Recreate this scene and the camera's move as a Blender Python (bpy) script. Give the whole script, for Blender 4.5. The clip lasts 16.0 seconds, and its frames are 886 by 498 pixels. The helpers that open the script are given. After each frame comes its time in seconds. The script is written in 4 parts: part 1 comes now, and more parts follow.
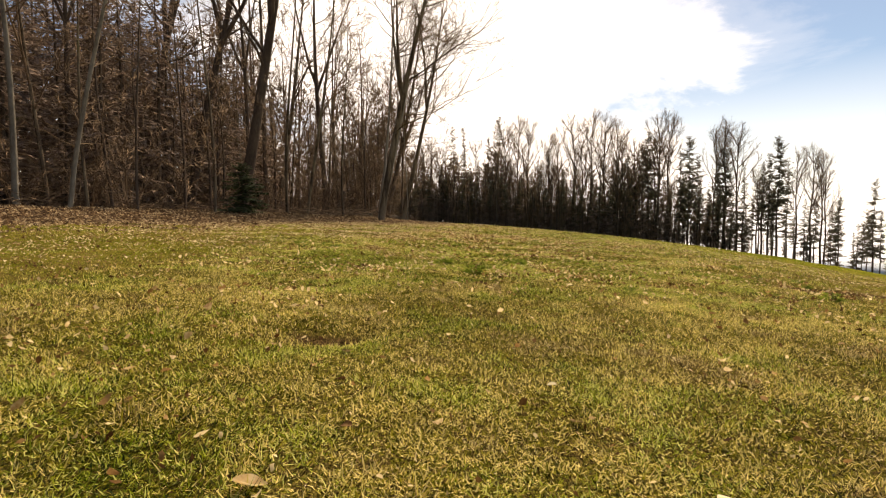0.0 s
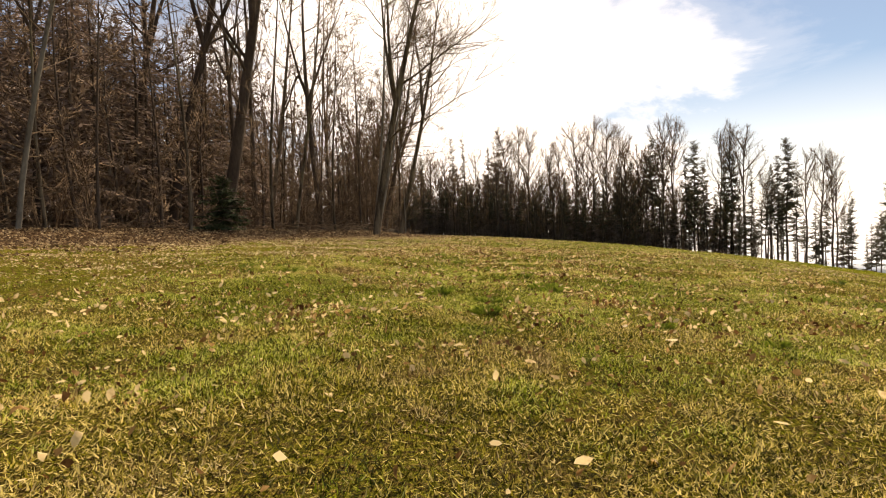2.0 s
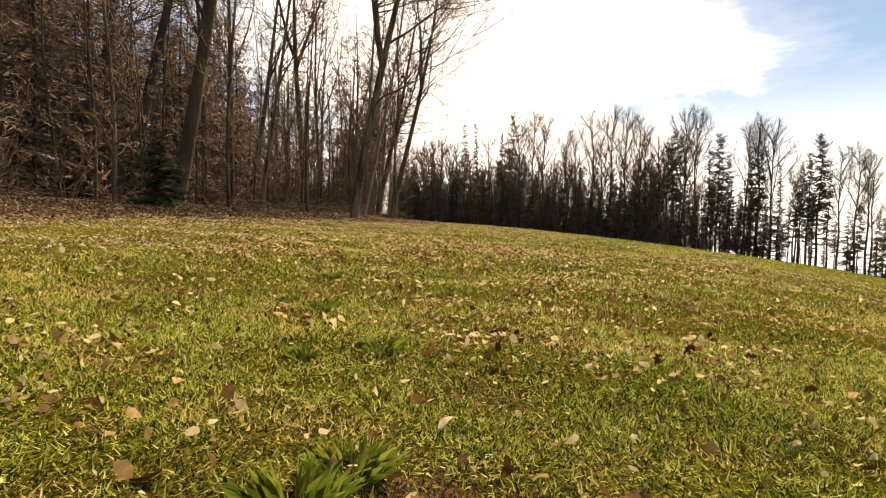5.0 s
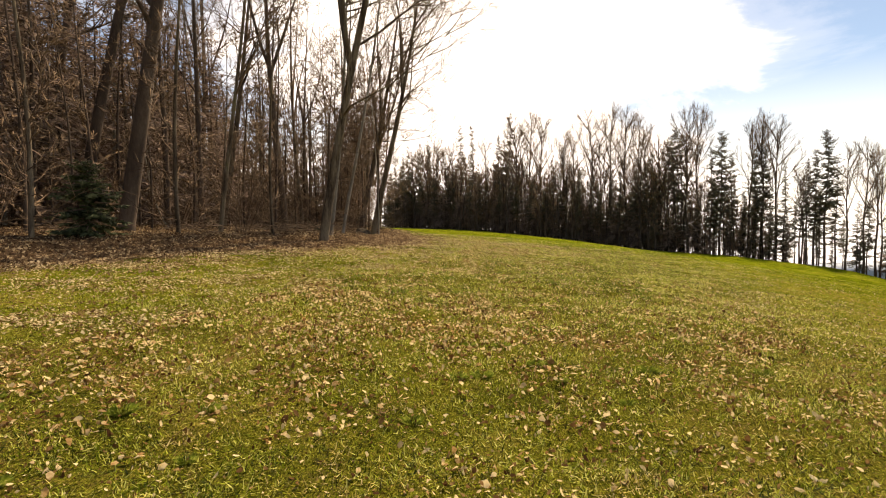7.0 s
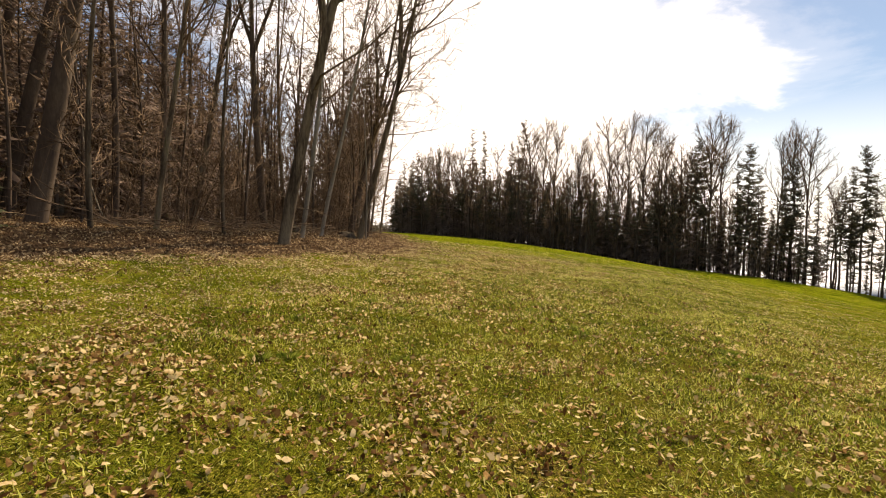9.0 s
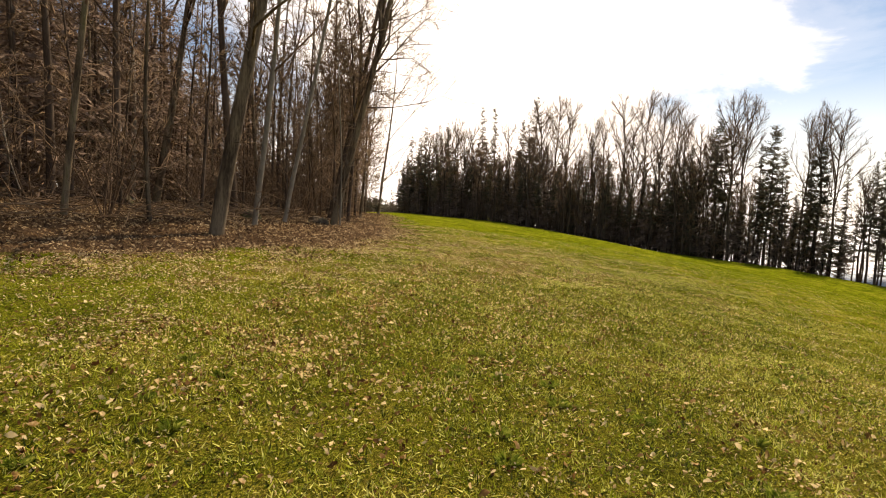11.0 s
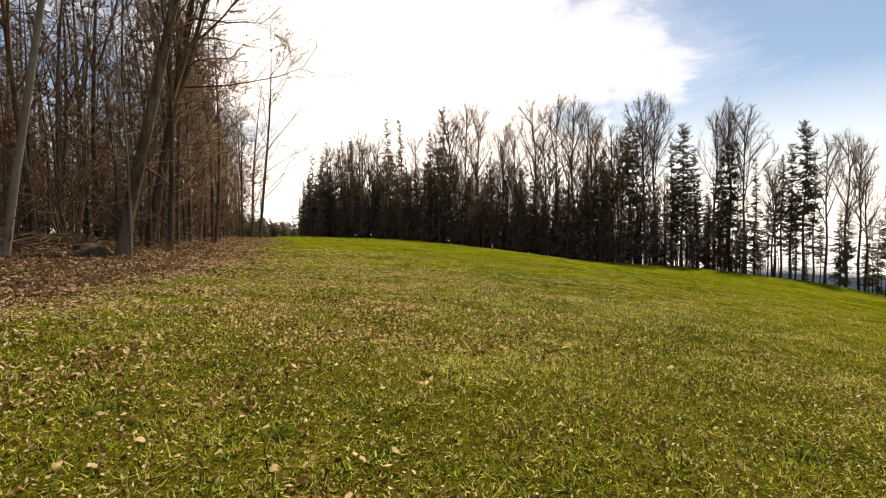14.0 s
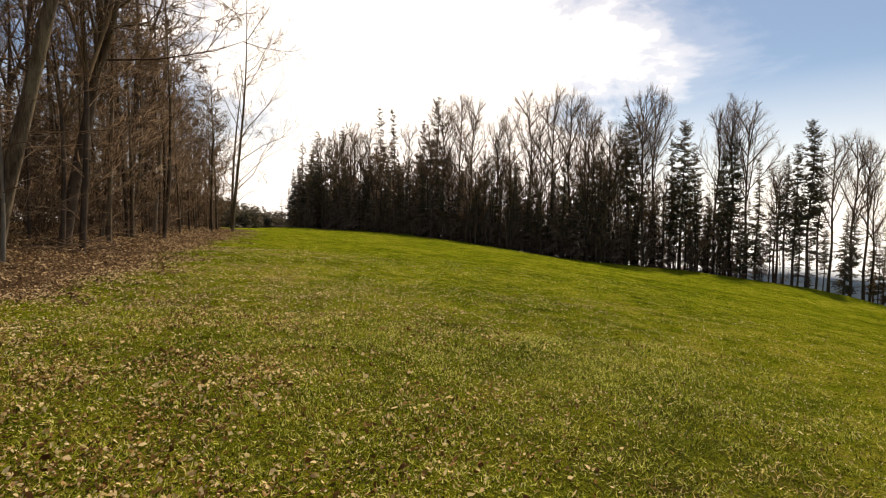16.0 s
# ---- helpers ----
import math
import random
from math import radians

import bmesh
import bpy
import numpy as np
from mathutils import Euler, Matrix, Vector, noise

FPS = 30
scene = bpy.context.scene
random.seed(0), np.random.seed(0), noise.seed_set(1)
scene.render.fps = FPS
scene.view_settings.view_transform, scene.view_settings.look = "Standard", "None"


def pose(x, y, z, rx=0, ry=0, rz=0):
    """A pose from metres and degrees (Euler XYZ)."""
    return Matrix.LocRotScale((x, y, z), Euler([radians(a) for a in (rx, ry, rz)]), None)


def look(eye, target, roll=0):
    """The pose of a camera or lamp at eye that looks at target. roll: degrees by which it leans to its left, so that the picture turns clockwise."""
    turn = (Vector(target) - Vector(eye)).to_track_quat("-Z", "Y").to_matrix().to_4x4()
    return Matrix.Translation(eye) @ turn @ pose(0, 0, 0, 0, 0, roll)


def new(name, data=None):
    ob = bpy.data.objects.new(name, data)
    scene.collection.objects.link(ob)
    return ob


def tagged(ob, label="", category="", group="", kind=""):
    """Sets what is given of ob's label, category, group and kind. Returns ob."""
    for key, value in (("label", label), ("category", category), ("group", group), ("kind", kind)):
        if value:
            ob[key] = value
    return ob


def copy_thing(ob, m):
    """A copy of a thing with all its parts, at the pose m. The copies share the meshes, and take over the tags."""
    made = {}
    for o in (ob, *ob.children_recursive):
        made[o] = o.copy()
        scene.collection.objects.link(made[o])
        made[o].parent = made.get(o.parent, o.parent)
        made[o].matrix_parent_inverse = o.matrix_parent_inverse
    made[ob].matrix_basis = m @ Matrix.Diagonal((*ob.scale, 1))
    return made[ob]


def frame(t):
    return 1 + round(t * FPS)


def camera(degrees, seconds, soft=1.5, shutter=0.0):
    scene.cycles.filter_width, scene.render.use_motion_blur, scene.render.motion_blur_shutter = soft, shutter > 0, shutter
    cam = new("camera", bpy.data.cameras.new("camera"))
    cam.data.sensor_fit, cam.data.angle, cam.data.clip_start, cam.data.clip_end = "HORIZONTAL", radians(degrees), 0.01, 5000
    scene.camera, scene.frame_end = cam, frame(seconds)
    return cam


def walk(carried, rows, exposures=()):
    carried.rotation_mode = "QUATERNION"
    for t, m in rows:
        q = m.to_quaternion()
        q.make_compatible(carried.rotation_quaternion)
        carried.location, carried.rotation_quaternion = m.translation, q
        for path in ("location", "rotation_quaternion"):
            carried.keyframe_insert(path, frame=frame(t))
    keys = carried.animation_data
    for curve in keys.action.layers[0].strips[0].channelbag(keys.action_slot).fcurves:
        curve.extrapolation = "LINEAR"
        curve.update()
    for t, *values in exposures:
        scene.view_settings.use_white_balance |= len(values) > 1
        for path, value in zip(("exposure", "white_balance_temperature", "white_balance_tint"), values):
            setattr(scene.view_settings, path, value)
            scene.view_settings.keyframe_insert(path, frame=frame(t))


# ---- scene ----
cam = camera(78.8, 16.0, soft=1.1)
WALK = (
    (0.0, 0.00, 0.00, 1.20, 1.18, -3.65, 0.28),
    (0.5, -0.06, 0.43, 1.17, 1.51, -3.87, -0.77),
    (1.0, -0.14, 0.83, 1.17, 1.60, -4.55, 2.86),
    (1.5, -0.13, 1.29, 1.13, 1.41, -2.26, 2.44),
    (2.0, 0.01, 1.93, 1.15, 1.27, -2.26, 1.81),
    (2.5, 0.02, 2.56, 1.19, 1.59, -4.74, 1.56),
    (3.0, 0.10, 3.24, 1.20, 1.87, -3.99, 2.16),
    (3.5, 0.25, 3.97, 1.16, 2.55, -3.80, 1.06),
    (4.0, 0.39, 4.65, 1.05, 2.53, -2.31, 1.14),
    (6.5, 1.63, 6.57, 1.51, 3.43, -6.15, -4.01),
    (7.0, 1.58, 7.51, 1.72, 2.87, -3.46, 0.56),
    (7.5, 1.66, 8.46, 1.83, 3.51, -4.38, 2.77),
    (8.0, 1.76, 9.41, 1.86, 4.06, -3.58, 1.74),
    (8.5, 1.88, 10.42, 1.73, 4.34, -4.98, -0.93),
    (9.0, 1.98, 11.34, 1.64, 4.12, -2.73, -1.69),
    (11.5, 3.10, 15.14, 1.94, 5.73, -5.21, -2.72),
    (12.0, 3.21, 16.42, 1.89, 5.13, -2.95, -1.87),
    (12.5, 3.20, 17.46, 1.93, 3.46, -2.92, 2.53),
    (13.0, 3.32, 18.50, 1.92, 0.77, -3.77, 3.35),
    (13.5, 3.58, 19.68, 1.72, -1.98, -3.17, 0.73),
    (14.0, 3.83, 20.67, 1.56, -3.28, -2.76, 0.66),
    (14.5, 4.09, 21.51, 1.57, -4.23, -3.01, 1.53),
    (15.0, 4.32, 22.13, 1.63, -4.09, -3.30, 3.50),
    (15.5, 4.64, 22.68, 1.73, -3.72, -3.57, 3.43),
    (16.0, 5.00, 23.06, 1.86, -3.39, -3.55, -0.70),
)
walk(cam, [(t, pose(x, y, z, 90 + pitch, roll, yaw)) for t, x, y, z, yaw, pitch, roll in WALK],
     exposures=((0.0, 0.66, 8250, 17), (3.0, 0.64, 8250, 17), (6.5, 0.84, 8250, 17), (9.0, 0.72, 8150, 17), (11.5, 0.74, 8150, 17), (12.5, 0.58, 7950, 16.5), (14.0, 0.54, 7800, 16), (16.0, 0.36, 7700, 16)))

# ---- world, sun ----
SUN_AZ, SUN_EL = 28.0, 47.0      # degrees clockwise from ahead (+y), degrees above the horizon
sun_dir = Vector((math.sin(radians(SUN_AZ)) * math.cos(radians(SUN_EL)), math.cos(radians(SUN_AZ)) * math.cos(radians(SUN_EL)), math.sin(radians(SUN_EL))))
sun_data = bpy.data.lights.new("sun", "SUN")
sun_data.energy, sun_data.angle, sun_data.color = 4.3, radians(0.6), (1.0, 0.90, 0.74)
sun = new("sun", sun_data)
sun.matrix_world = look(sun_dir * 50, (0, 0, 0))


def nodes_of(owner):
    owner.use_nodes = True
    tree = owner.node_tree
    tree.nodes.clear()

    def node(kind, **values):
        n = tree.nodes.new(kind)
        for key, value in values.items():
            if key in n.inputs:
                n.inputs[key].default_value = value
        return n

    def link(a, b):
        tree.links.new(a, b)
    return tree, node, link


def ramp_of(node, stops, ease="LINEAR"):
    r = node("ShaderNodeValToRGB")
    r.color_ramp.interpolation = ease
    el = r.color_ramp.elements
    while len(el) < len(stops):
        el.new(0.5)
    for e, (pos, col) in zip(el, stops):
        e.position = pos
        e.color = (*col, 1) if len(col) == 3 else col
    return r


def math_of(node, link, op, a, b=None):
    m = node("ShaderNodeMath")
    m.operation = op
    for i, v in enumerate((a, b)):
        if v is None:
            continue
        if isinstance(v, (int, float)):
            m.inputs[i].default_value = v
        else:
            link(v, m.inputs[i])
    return m.outputs[0]


world = bpy.data.worlds.new("world")
scene.world = world
tree, node, link = nodes_of(world)
sky = node("ShaderNodeTexSky")
sky.sky_type, sky.sun_disc = "NISHITA", False
sky.sun_elevation, sky.sun_rotation = radians(SUN_EL), radians(SUN_AZ)
sky.air_density, sky.dust_density, sky.ozone_density = 1.0, 0.3, 1.6
coord = node("ShaderNodeTexCoord")
spread = node("ShaderNodeMapping")
spread.inputs["Scale"].default_value = (1.0, 1.0, 2.2)
link(coord.outputs["Generated"], spread.inputs["Vector"])
puffs = node("ShaderNodeTexNoise", Scale=3.4, Detail=9.0, Roughness=0.6, Distortion=0.25)
link(spread.outputs[0], puffs.inputs["Vector"])
axis = node("ShaderNodeVectorMath")
axis.operation = "DOT_PRODUCT"
link(coord.outputs["Generated"], axis.inputs[0])
axis.inputs[1].default_value = (0.957, -0.290, 0.0)     # the sky clears towards the side away from the wood
lean_clear = math_of(node, link, "MULTIPLY_ADD", axis.outputs["Value"], -1.15)
lean_clear.node.inputs[2].default_value = 0.02
axis_wood = node("ShaderNodeVectorMath")
axis_wood.operation = "DOT_PRODUCT"
link(coord.outputs["Generated"], axis_wood.inputs[0])
axis_wood.inputs[1].default_value = (-0.955, -0.290, 0.0)   # and, more thinly, over the wood
lean_wood = math_of(node, link, "MULTIPLY_ADD", axis_wood.outputs["Value"], -0.9)
lean_wood.node.inputs[2].default_value = 0.02
cover = math_of(node, link, "ADD", puffs.outputs["Fac"], math_of(node, link, "MINIMUM", lean_clear, lean_wood))
cloud_mask = ramp_of(node, [(0.20, (0.05, 0.05, 0.05)), (0.34, (0.16, 0.16, 0.16)), (0.44, (0.42, 0.42, 0.42)), (0.52, (1, 1, 1))], "EASE")
link(cover, cloud_mask.inputs["Fac"])
height = node("ShaderNodeSeparateXYZ")
link(coord.outputs["Generated"], height.inputs[0])
haze = ramp_of(node, [(0.0, (0.85, 0.85, 0.85)), (0.12, (0.35, 0.35, 0.35)), (0.24, (0.03, 0.03, 0.03)), (0.6, (0, 0, 0))])
link(height.outputs["Z"], haze.inputs["Fac"])
veil = math_of(node, link, "MAXIMUM", cloud_mask.outputs["Color"], haze.outputs["Color"])
mixer = node("ShaderNodeMixRGB")
link(veil, mixer.inputs["Fac"])
deep = node("ShaderNodeVectorMath")
deep.operation = "MULTIPLY"
deep.inputs[1].default_value = (0.55, 0.72, 0.85)
link(sky.outputs[0], deep.inputs[0])
link(deep.outputs[0], mixer.inputs["Color1"])
mixer.inputs["Color2"].default_value = (14.0, 14.0, 14.0, 1)
back = node("ShaderNodeBackground", Strength=0.084)
link(mixer.outputs[0], back.inputs["Color"])
link(back.outputs[0], node("ShaderNodeOutputWorld").inputs["Surface"])


# ---- materials ----
def surface(name, stops, scale=4.0, fine=40.0, rough=0.85, bump=0.3, island=0.0, through_light=0.0, by_object=0.0, stretch=(1, 1, 1), gloss=0.2):
    """Noise-driven colour at two scales, with fine relief; island / by_object: how much each piece differs."""
    m = bpy.data.materials.new(name)
    tree, node, link = nodes_of(m)
    tc = node("ShaderNodeTexCoord")
    mp = node("ShaderNodeMapping")
    mp.inputs["Scale"].default_value = stretch
    link(tc.outputs["Object"], mp.inputs["Vector"])
    big = node("ShaderNodeTexNoise", Scale=scale, Detail=5.0, Roughness=0.6)
    small = node("ShaderNodeTexNoise", Scale=fine, Detail=4.0, Roughness=0.65)
    link(mp.outputs[0], big.inputs["Vector"])
    link(mp.outputs[0], small.inputs["Vector"])
    fac = math_of(node, link, "MULTIPLY_ADD", small.outputs["Fac"], 0.45)
    link(big.outputs["Fac"], fac.node.inputs[2])
    fac = math_of(node, link, "ADD", fac, -0.22)
    if island:
        geo = node("ShaderNodeNewGeometry")
        spreadv = math_of(node, link, "MULTIPLY_ADD", geo.outputs["Random Per Island"], island)
        spreadv.node.inputs[2].default_value = -island / 2
        fac = math_of(node, link, "ADD", fac, spreadv)
    if by_object:
        info = node("ShaderNodeObjectInfo")
        spreado = math_of(node, link, "MULTIPLY_ADD", info.outputs["Random"], by_object)
        spreado.node.inputs[2].default_value = -by_object / 2
        fac = math_of(node, link, "ADD", fac, spreado)
    r = ramp_of(node, stops)
    link(fac, r.inputs["Fac"])
    p = node("ShaderNodeBsdfPrincipled", Roughness=rough)
    p.inputs["Specular IOR Level"].default_value = gloss
    link(r.outputs[0], p.inputs["Base Color"])
    if bump:
        b = node("ShaderNodeBump", Strength=bump, Distance=0.02)
        link(small.outputs["Fac"], b.inputs["Height"])
        link(b.outputs[0], p.inputs["Normal"])
    out = node("ShaderNodeOutputMaterial")
    if through_light:
        tl = node("ShaderNodeBsdfTranslucent")
        link(r.outputs[0], tl.inputs["Color"])
        mix = node("ShaderNodeMixShader")
        mix.inputs[0].default_value = through_light
        link(p.outputs[0], mix.inputs[1])
        link(tl.outputs[0], mix.inputs[2])
        link(mix.outputs[0], out.inputs["Surface"])
    else:
        link(p.outputs[0], out.inputs["Surface"])
    return m


# bark grain, with pale upright streaks painted in for sunlit trunk edges
M_BEECH = surface("beech_bark", [(0.30, (0.030, 0.021, 0.013)), (0.46, (0.085, 0.063, 0.040)), (0.62, (0.17, 0.135, 0.088)), (0.74, (0.105, 0.095, 0.043)), (0.84, (0.21, 0.18, 0.125))], 2.6, 18, 0.9, 0.7, by_object=0.15, stretch=(1.6, 1.6, 0.30))
M_PALE = surface("pale_bark", [(0.25, (0.09, 0.078, 0.058)), (0.55, (0.21, 0.188, 0.146)), (0.8, (0.33, 0.305, 0.25))], 1.6, 16, 0.85, 0.4, by_object=0.15, stretch=(1, 1, 0.4))
M_DARKBARK = surface("dark_bark", [(0.25, (0.040, 0.028, 0.020)), (0.55, (0.085, 0.062, 0.044)), (0.8, (0.145, 0.112, 0.080))], 2.0, 18, 0.95, 0.6, by_object=0.15, stretch=(1, 1, 0.3))
M_TWIG = surface("twig_bark", [(0.3, (0.075, 0.048, 0.029)), (0.6, (0.165, 0.109, 0.063)), (0.8, (0.26, 0.182, 0.108))], 1.0, 6, 0.85, 0.0, island=0.3, by_object=0.15)
M_NEEDLE = surface("spruce_needles", [(0.25, (0.060, 0.054, 0.036)), (0.55, (0.108, 0.096, 0.060)), (0.8, (0.17, 0.148, 0.088))], 1.2, 12, 0.8, 0.0, island=0.35, through_light=0.18, by_object=0.2)
M_YOUNGNEEDLE = surface("young_spruce_needles", [(0.25, (0.032, 0.040, 0.017)), (0.55, (0.066, 0.078, 0.032)), (0.8, (0.11, 0.125, 0.052))], 2.0, 14, 0.75, 0.0, island=0.4, through_light=0.2)
M_DEADNEEDLE = surface("dry_spruce_twigs", [(0.25, (0.072, 0.051, 0.040)), (0.55, (0.135, 0.096, 0.075)), (0.8, (0.205, 0.157, 0.120))], 1.2, 10, 0.9, 0.0, island=0.35, by_object=0.2)
M_DRYBOUGH = surface("dry_brown_boughs", [(0.25, (0.105, 0.074, 0.056)), (0.55, (0.19, 0.136, 0.104)), (0.8, (0.28, 0.21, 0.158))], 1.2, 10, 0.9, 0.0, island=0.4, through_light=0.25, by_object=0.2)
M_LEAF = surface("dry_leaf", [(0.12, (0.06, 0.027, 0.009)), (0.34, (0.17, 0.090, 0.032)), (0.56, (0.41, 0.250, 0.100)), (0.76, (0.80, 0.64, 0.36))], 3, 60, 0.8, 0.0, island=0.85, through_light=0.45, gloss=0.05)
M_PALELEAF = surface("bleached_leaf", [(0.12, (0.06, 0.027, 0.010)), (0.38, (0.19, 0.11, 0.045)), (0.58, (0.37, 0.255, 0.12)), (0.78, (0.78, 0.65, 0.41))], 3, 60, 0.8, 0.0, island=0.85, through_light=0.45, gloss=0.05)
M_LITTER = surface("litter_leaf", [(0.2, (0.055, 0.032, 0.018)), (0.48, (0.160, 0.100, 0.055)), (0.70, (0.32, 0.225, 0.125)), (0.92, (0.56, 0.44, 0.27))], 3, 60, 0.8, 0.0, island=0.8, through_light=0.4, gloss=0.05)
M_THATCH = surface("dead_thatch", [(0.15, (0.050, 0.034, 0.012)), (0.42, (0.19, 0.132, 0.046)), (0.66, (0.43, 0.32, 0.11)), (0.92, (0.72, 0.60, 0.30))], 1.4, 9.0, 0.8, 0.0, island=0.9, through_light=0.35, gloss=0.06)
M_GRASS = surface("dry_grass_blade", [(0.24, (0.026, 0.027, 0.004)), (0.41, (0.145, 0.146, 0.010)), (0.57, (0.37, 0.315, 0.036)), (0.80, (0.86, 0.71, 0.27))], 0.9, 8.0, 0.7, 0.0, island=0.85, through_light=0.42, gloss=0.08)
M_GREENGRASS = surface("green_grass_blade", [(0.24, (0.018, 0.031, 0.003)), (0.43, (0.145, 0.200, 0.010)), (0.62, (0.360, 0.400, 0.032)), (0.88, (0.70, 0.69, 0.21))], 0.9, 8.0, 0.7, 0.0, island=0.9, through_light=0.42, gloss=0.08)
M_TUFT = surface("fresh_grass", [(0.2, (0.055, 0.090, 0.010)), (0.5, (0.16, 0.21, 0.024)), (0.8, (0.38, 0.40, 0.085))], 2, 8, 0.55, 0.0, island=0.5, through_light=0.5)
M_ROCK = surface("mossy_stump", [(0.3, (0.03, 0.022, 0.014)), (0.5, (0.075, 0.055, 0.035)), (0.7, (0.07, 0.08, 0.025))], 4, 30, 0.95, 0.7)
# distance haze is painted into the hills as a pale blue base colour
M_HAZYHILL = surface("far_hill", [(0.3, (0.30, 0.35, 0.40)), (0.7, (0.40, 0.45, 0.50))], 0.01, 0.08, 1.0, 0.0)


def ground_material():
    m = bpy.data.materials.new("meadow_and_litter")
    tree, node, link = nodes_of(m)
    tc = node("ShaderNodeTexCoord")
    wide = node("ShaderNodeTexNoise", Scale=0.22, Detail=6.0, Roughness=0.6)
    mid = node("ShaderNodeTexNoise", Scale=1.6, Detail=6.0, Roughness=0.65)
    fine = node("ShaderNodeTexNoise", Scale=28.0, Detail=5.0, Roughness=0.7)
    for n in (wide, mid, fine):
        link(tc.outputs["Object"], n.inputs["Vector"])
    f = math_of(node, link, "MULTIPLY", fine.outputs["Fac"], 0.5)
    speck = node("ShaderNodeTexNoise", Scale=95.0, Detail=3.0, Roughness=0.7)
    link(tc.outputs["Object"], speck.inputs["Vector"])
    fs = math_of(node, link, "MULTIPLY_ADD", speck.outputs["Fac"], 0.7)
    link(f, fs.node.inputs[2])
    f2 = math_of(node, link, "MULTIPLY_ADD", mid.outputs["Fac"], 0.8)
    link(fs, f2.node.inputs[2])
    f3 = math_of(node, link, "MULTIPLY_ADD", wide.outputs["Fac"], 0.5)
    link(f2, f3.node.inputs[2])
    worn = node("ShaderNodeVertexColor")
    worn.layer_name = "worn"
    sep = node("ShaderNodeSeparateColor")
    link(worn.outputs["Color"], sep.inputs[0])
    f4 = math_of(node, link, "MULTIPLY_ADD", sep.outputs["Green"], 0.16)
    link(f3, f4.node.inputs[2])
    f5 = math_of(node, link, "MULTIPLY_ADD", f4, 1.7)
    f5.node.inputs[2].default_value = -1.72
    green = ramp_of(node, [(0.10, (0.040, 0.058, 0.004)), (0.32, (0.105, 0.150, 0.007)), (0.52, (0.178, 0.208, 0.014)), (0.70, (0.29, 0.275, 0.040)), (0.86, (0.33, 0.265, 0.08)), (0.98, (0.15, 0.105, 0.045))])
    link(f5, green.inputs["Fac"])
    litter = ramp_of(node, [(0.3, (0.034, 0.022, 0.014)), (0.5, (0.088, 0.056, 0.033)), (0.7, (0.18, 0.120, 0.072))])
    link(fine.outputs["Fac"], litter.inputs["Fac"])
    edge = math_of(node, link, "MULTIPLY_ADD", mid.outputs["Fac"], 0.7)
    link(sep.outputs["Red"], edge.node.inputs[2])
    edge = math_of(node, link, "ADD", edge, -0.35)
    cut = ramp_of(node, [(0.40, (0, 0, 0)), (0.60, (1, 1, 1))])
    link(edge, cut.inputs["Fac"])
    earth = ramp_of(node, [(0.3, (0.03, 0.018, 0.010)), (0.5, (0.085, 0.052, 0.028)), (0.7, (0.17, 0.115, 0.062))])
    link(speck.outputs["Fac"], earth.inputs["Fac"])
    gaps = ramp_of(node, [(0.44, (0, 0, 0)), (0.60, (0.75, 0.75, 0.75))])
    grain = node("ShaderNodeTexNoise", Scale=42.0, Detail=4.0, Roughness=0.7)
    link(tc.outputs["Object"], grain.inputs["Vector"])
    link(grain.outputs["Fac"], gaps.inputs["Fac"])
    bare = math_of(node, link, "MAXIMUM", gaps.outputs["Color"], math_of(node, link, "MULTIPLY", sep.outputs["Blue"], 0.9))
    near = math_of(node, link, "MULTIPLY", bare, sep.outputs["Green"])
    near = math_of(node, link, "MULTIPLY", near, 1.3)
    near.node.use_clamp = True
    bare = math_of(node, link, "MAXIMUM", near, math_of(node, link, "MULTIPLY", sep.outputs["Blue"], 0.85))
    sward = node("ShaderNodeMixRGB")
    link(bare, sward.inputs["Fac"])
    link(green.outputs["Color"], sward.inputs["Color1"])
    link(earth.outputs["Color"], sward.inputs["Color2"])
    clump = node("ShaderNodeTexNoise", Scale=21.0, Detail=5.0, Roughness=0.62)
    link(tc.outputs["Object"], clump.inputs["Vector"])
    # shade between grass clumps, painted as dark spots in the ground colour
    hollow_shade = ramp_of(node, [(0.42, (0.7, 0.7, 0.7)), (0.50, (0, 0, 0))])
    link(clump.outputs["Fac"], hollow_shade.inputs["Fac"])
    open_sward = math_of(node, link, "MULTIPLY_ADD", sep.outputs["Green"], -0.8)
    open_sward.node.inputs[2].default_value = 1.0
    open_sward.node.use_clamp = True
    # finer dark specks: painted shadow gaps between blades and leaves
    pit_shade = ramp_of(node, [(0.40, (0.8, 0.8, 0.8)), (0.47, (0, 0, 0))])
    link(grain.outputs["Fac"], pit_shade.inputs["Fac"])
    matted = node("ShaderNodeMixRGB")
    link(math_of(node, link, "MAXIMUM", pit_shade.outputs["Color"], math_of(node, link, "MULTIPLY", hollow_shade.outputs["Color"], open_sward)), matted.inputs["Fac"])
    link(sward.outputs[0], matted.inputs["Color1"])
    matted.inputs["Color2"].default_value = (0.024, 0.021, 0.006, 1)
    # thatch and earth below the blades, darkened to paint in their shade
    under = ramp_of(node, [(0.3, (0.018, 0.016, 0.005)), (0.5, (0.070, 0.066, 0.013)), (0.68, (0.17, 0.145, 0.034))])
    link(speck.outputs["Fac"], under.inputs["Fac"])
    floor_shade_mix = node("ShaderNodeMixRGB")
    link(math_of(node, link, "MULTIPLY", worn.outputs["Alpha"], 0.45), floor_shade_mix.inputs["Fac"])
    link(matted.outputs[0], floor_shade_mix.inputs["Color1"])
    link(under.outputs["Color"], floor_shade_mix.inputs["Color2"])
    trodden = node("ShaderNodeMixRGB")
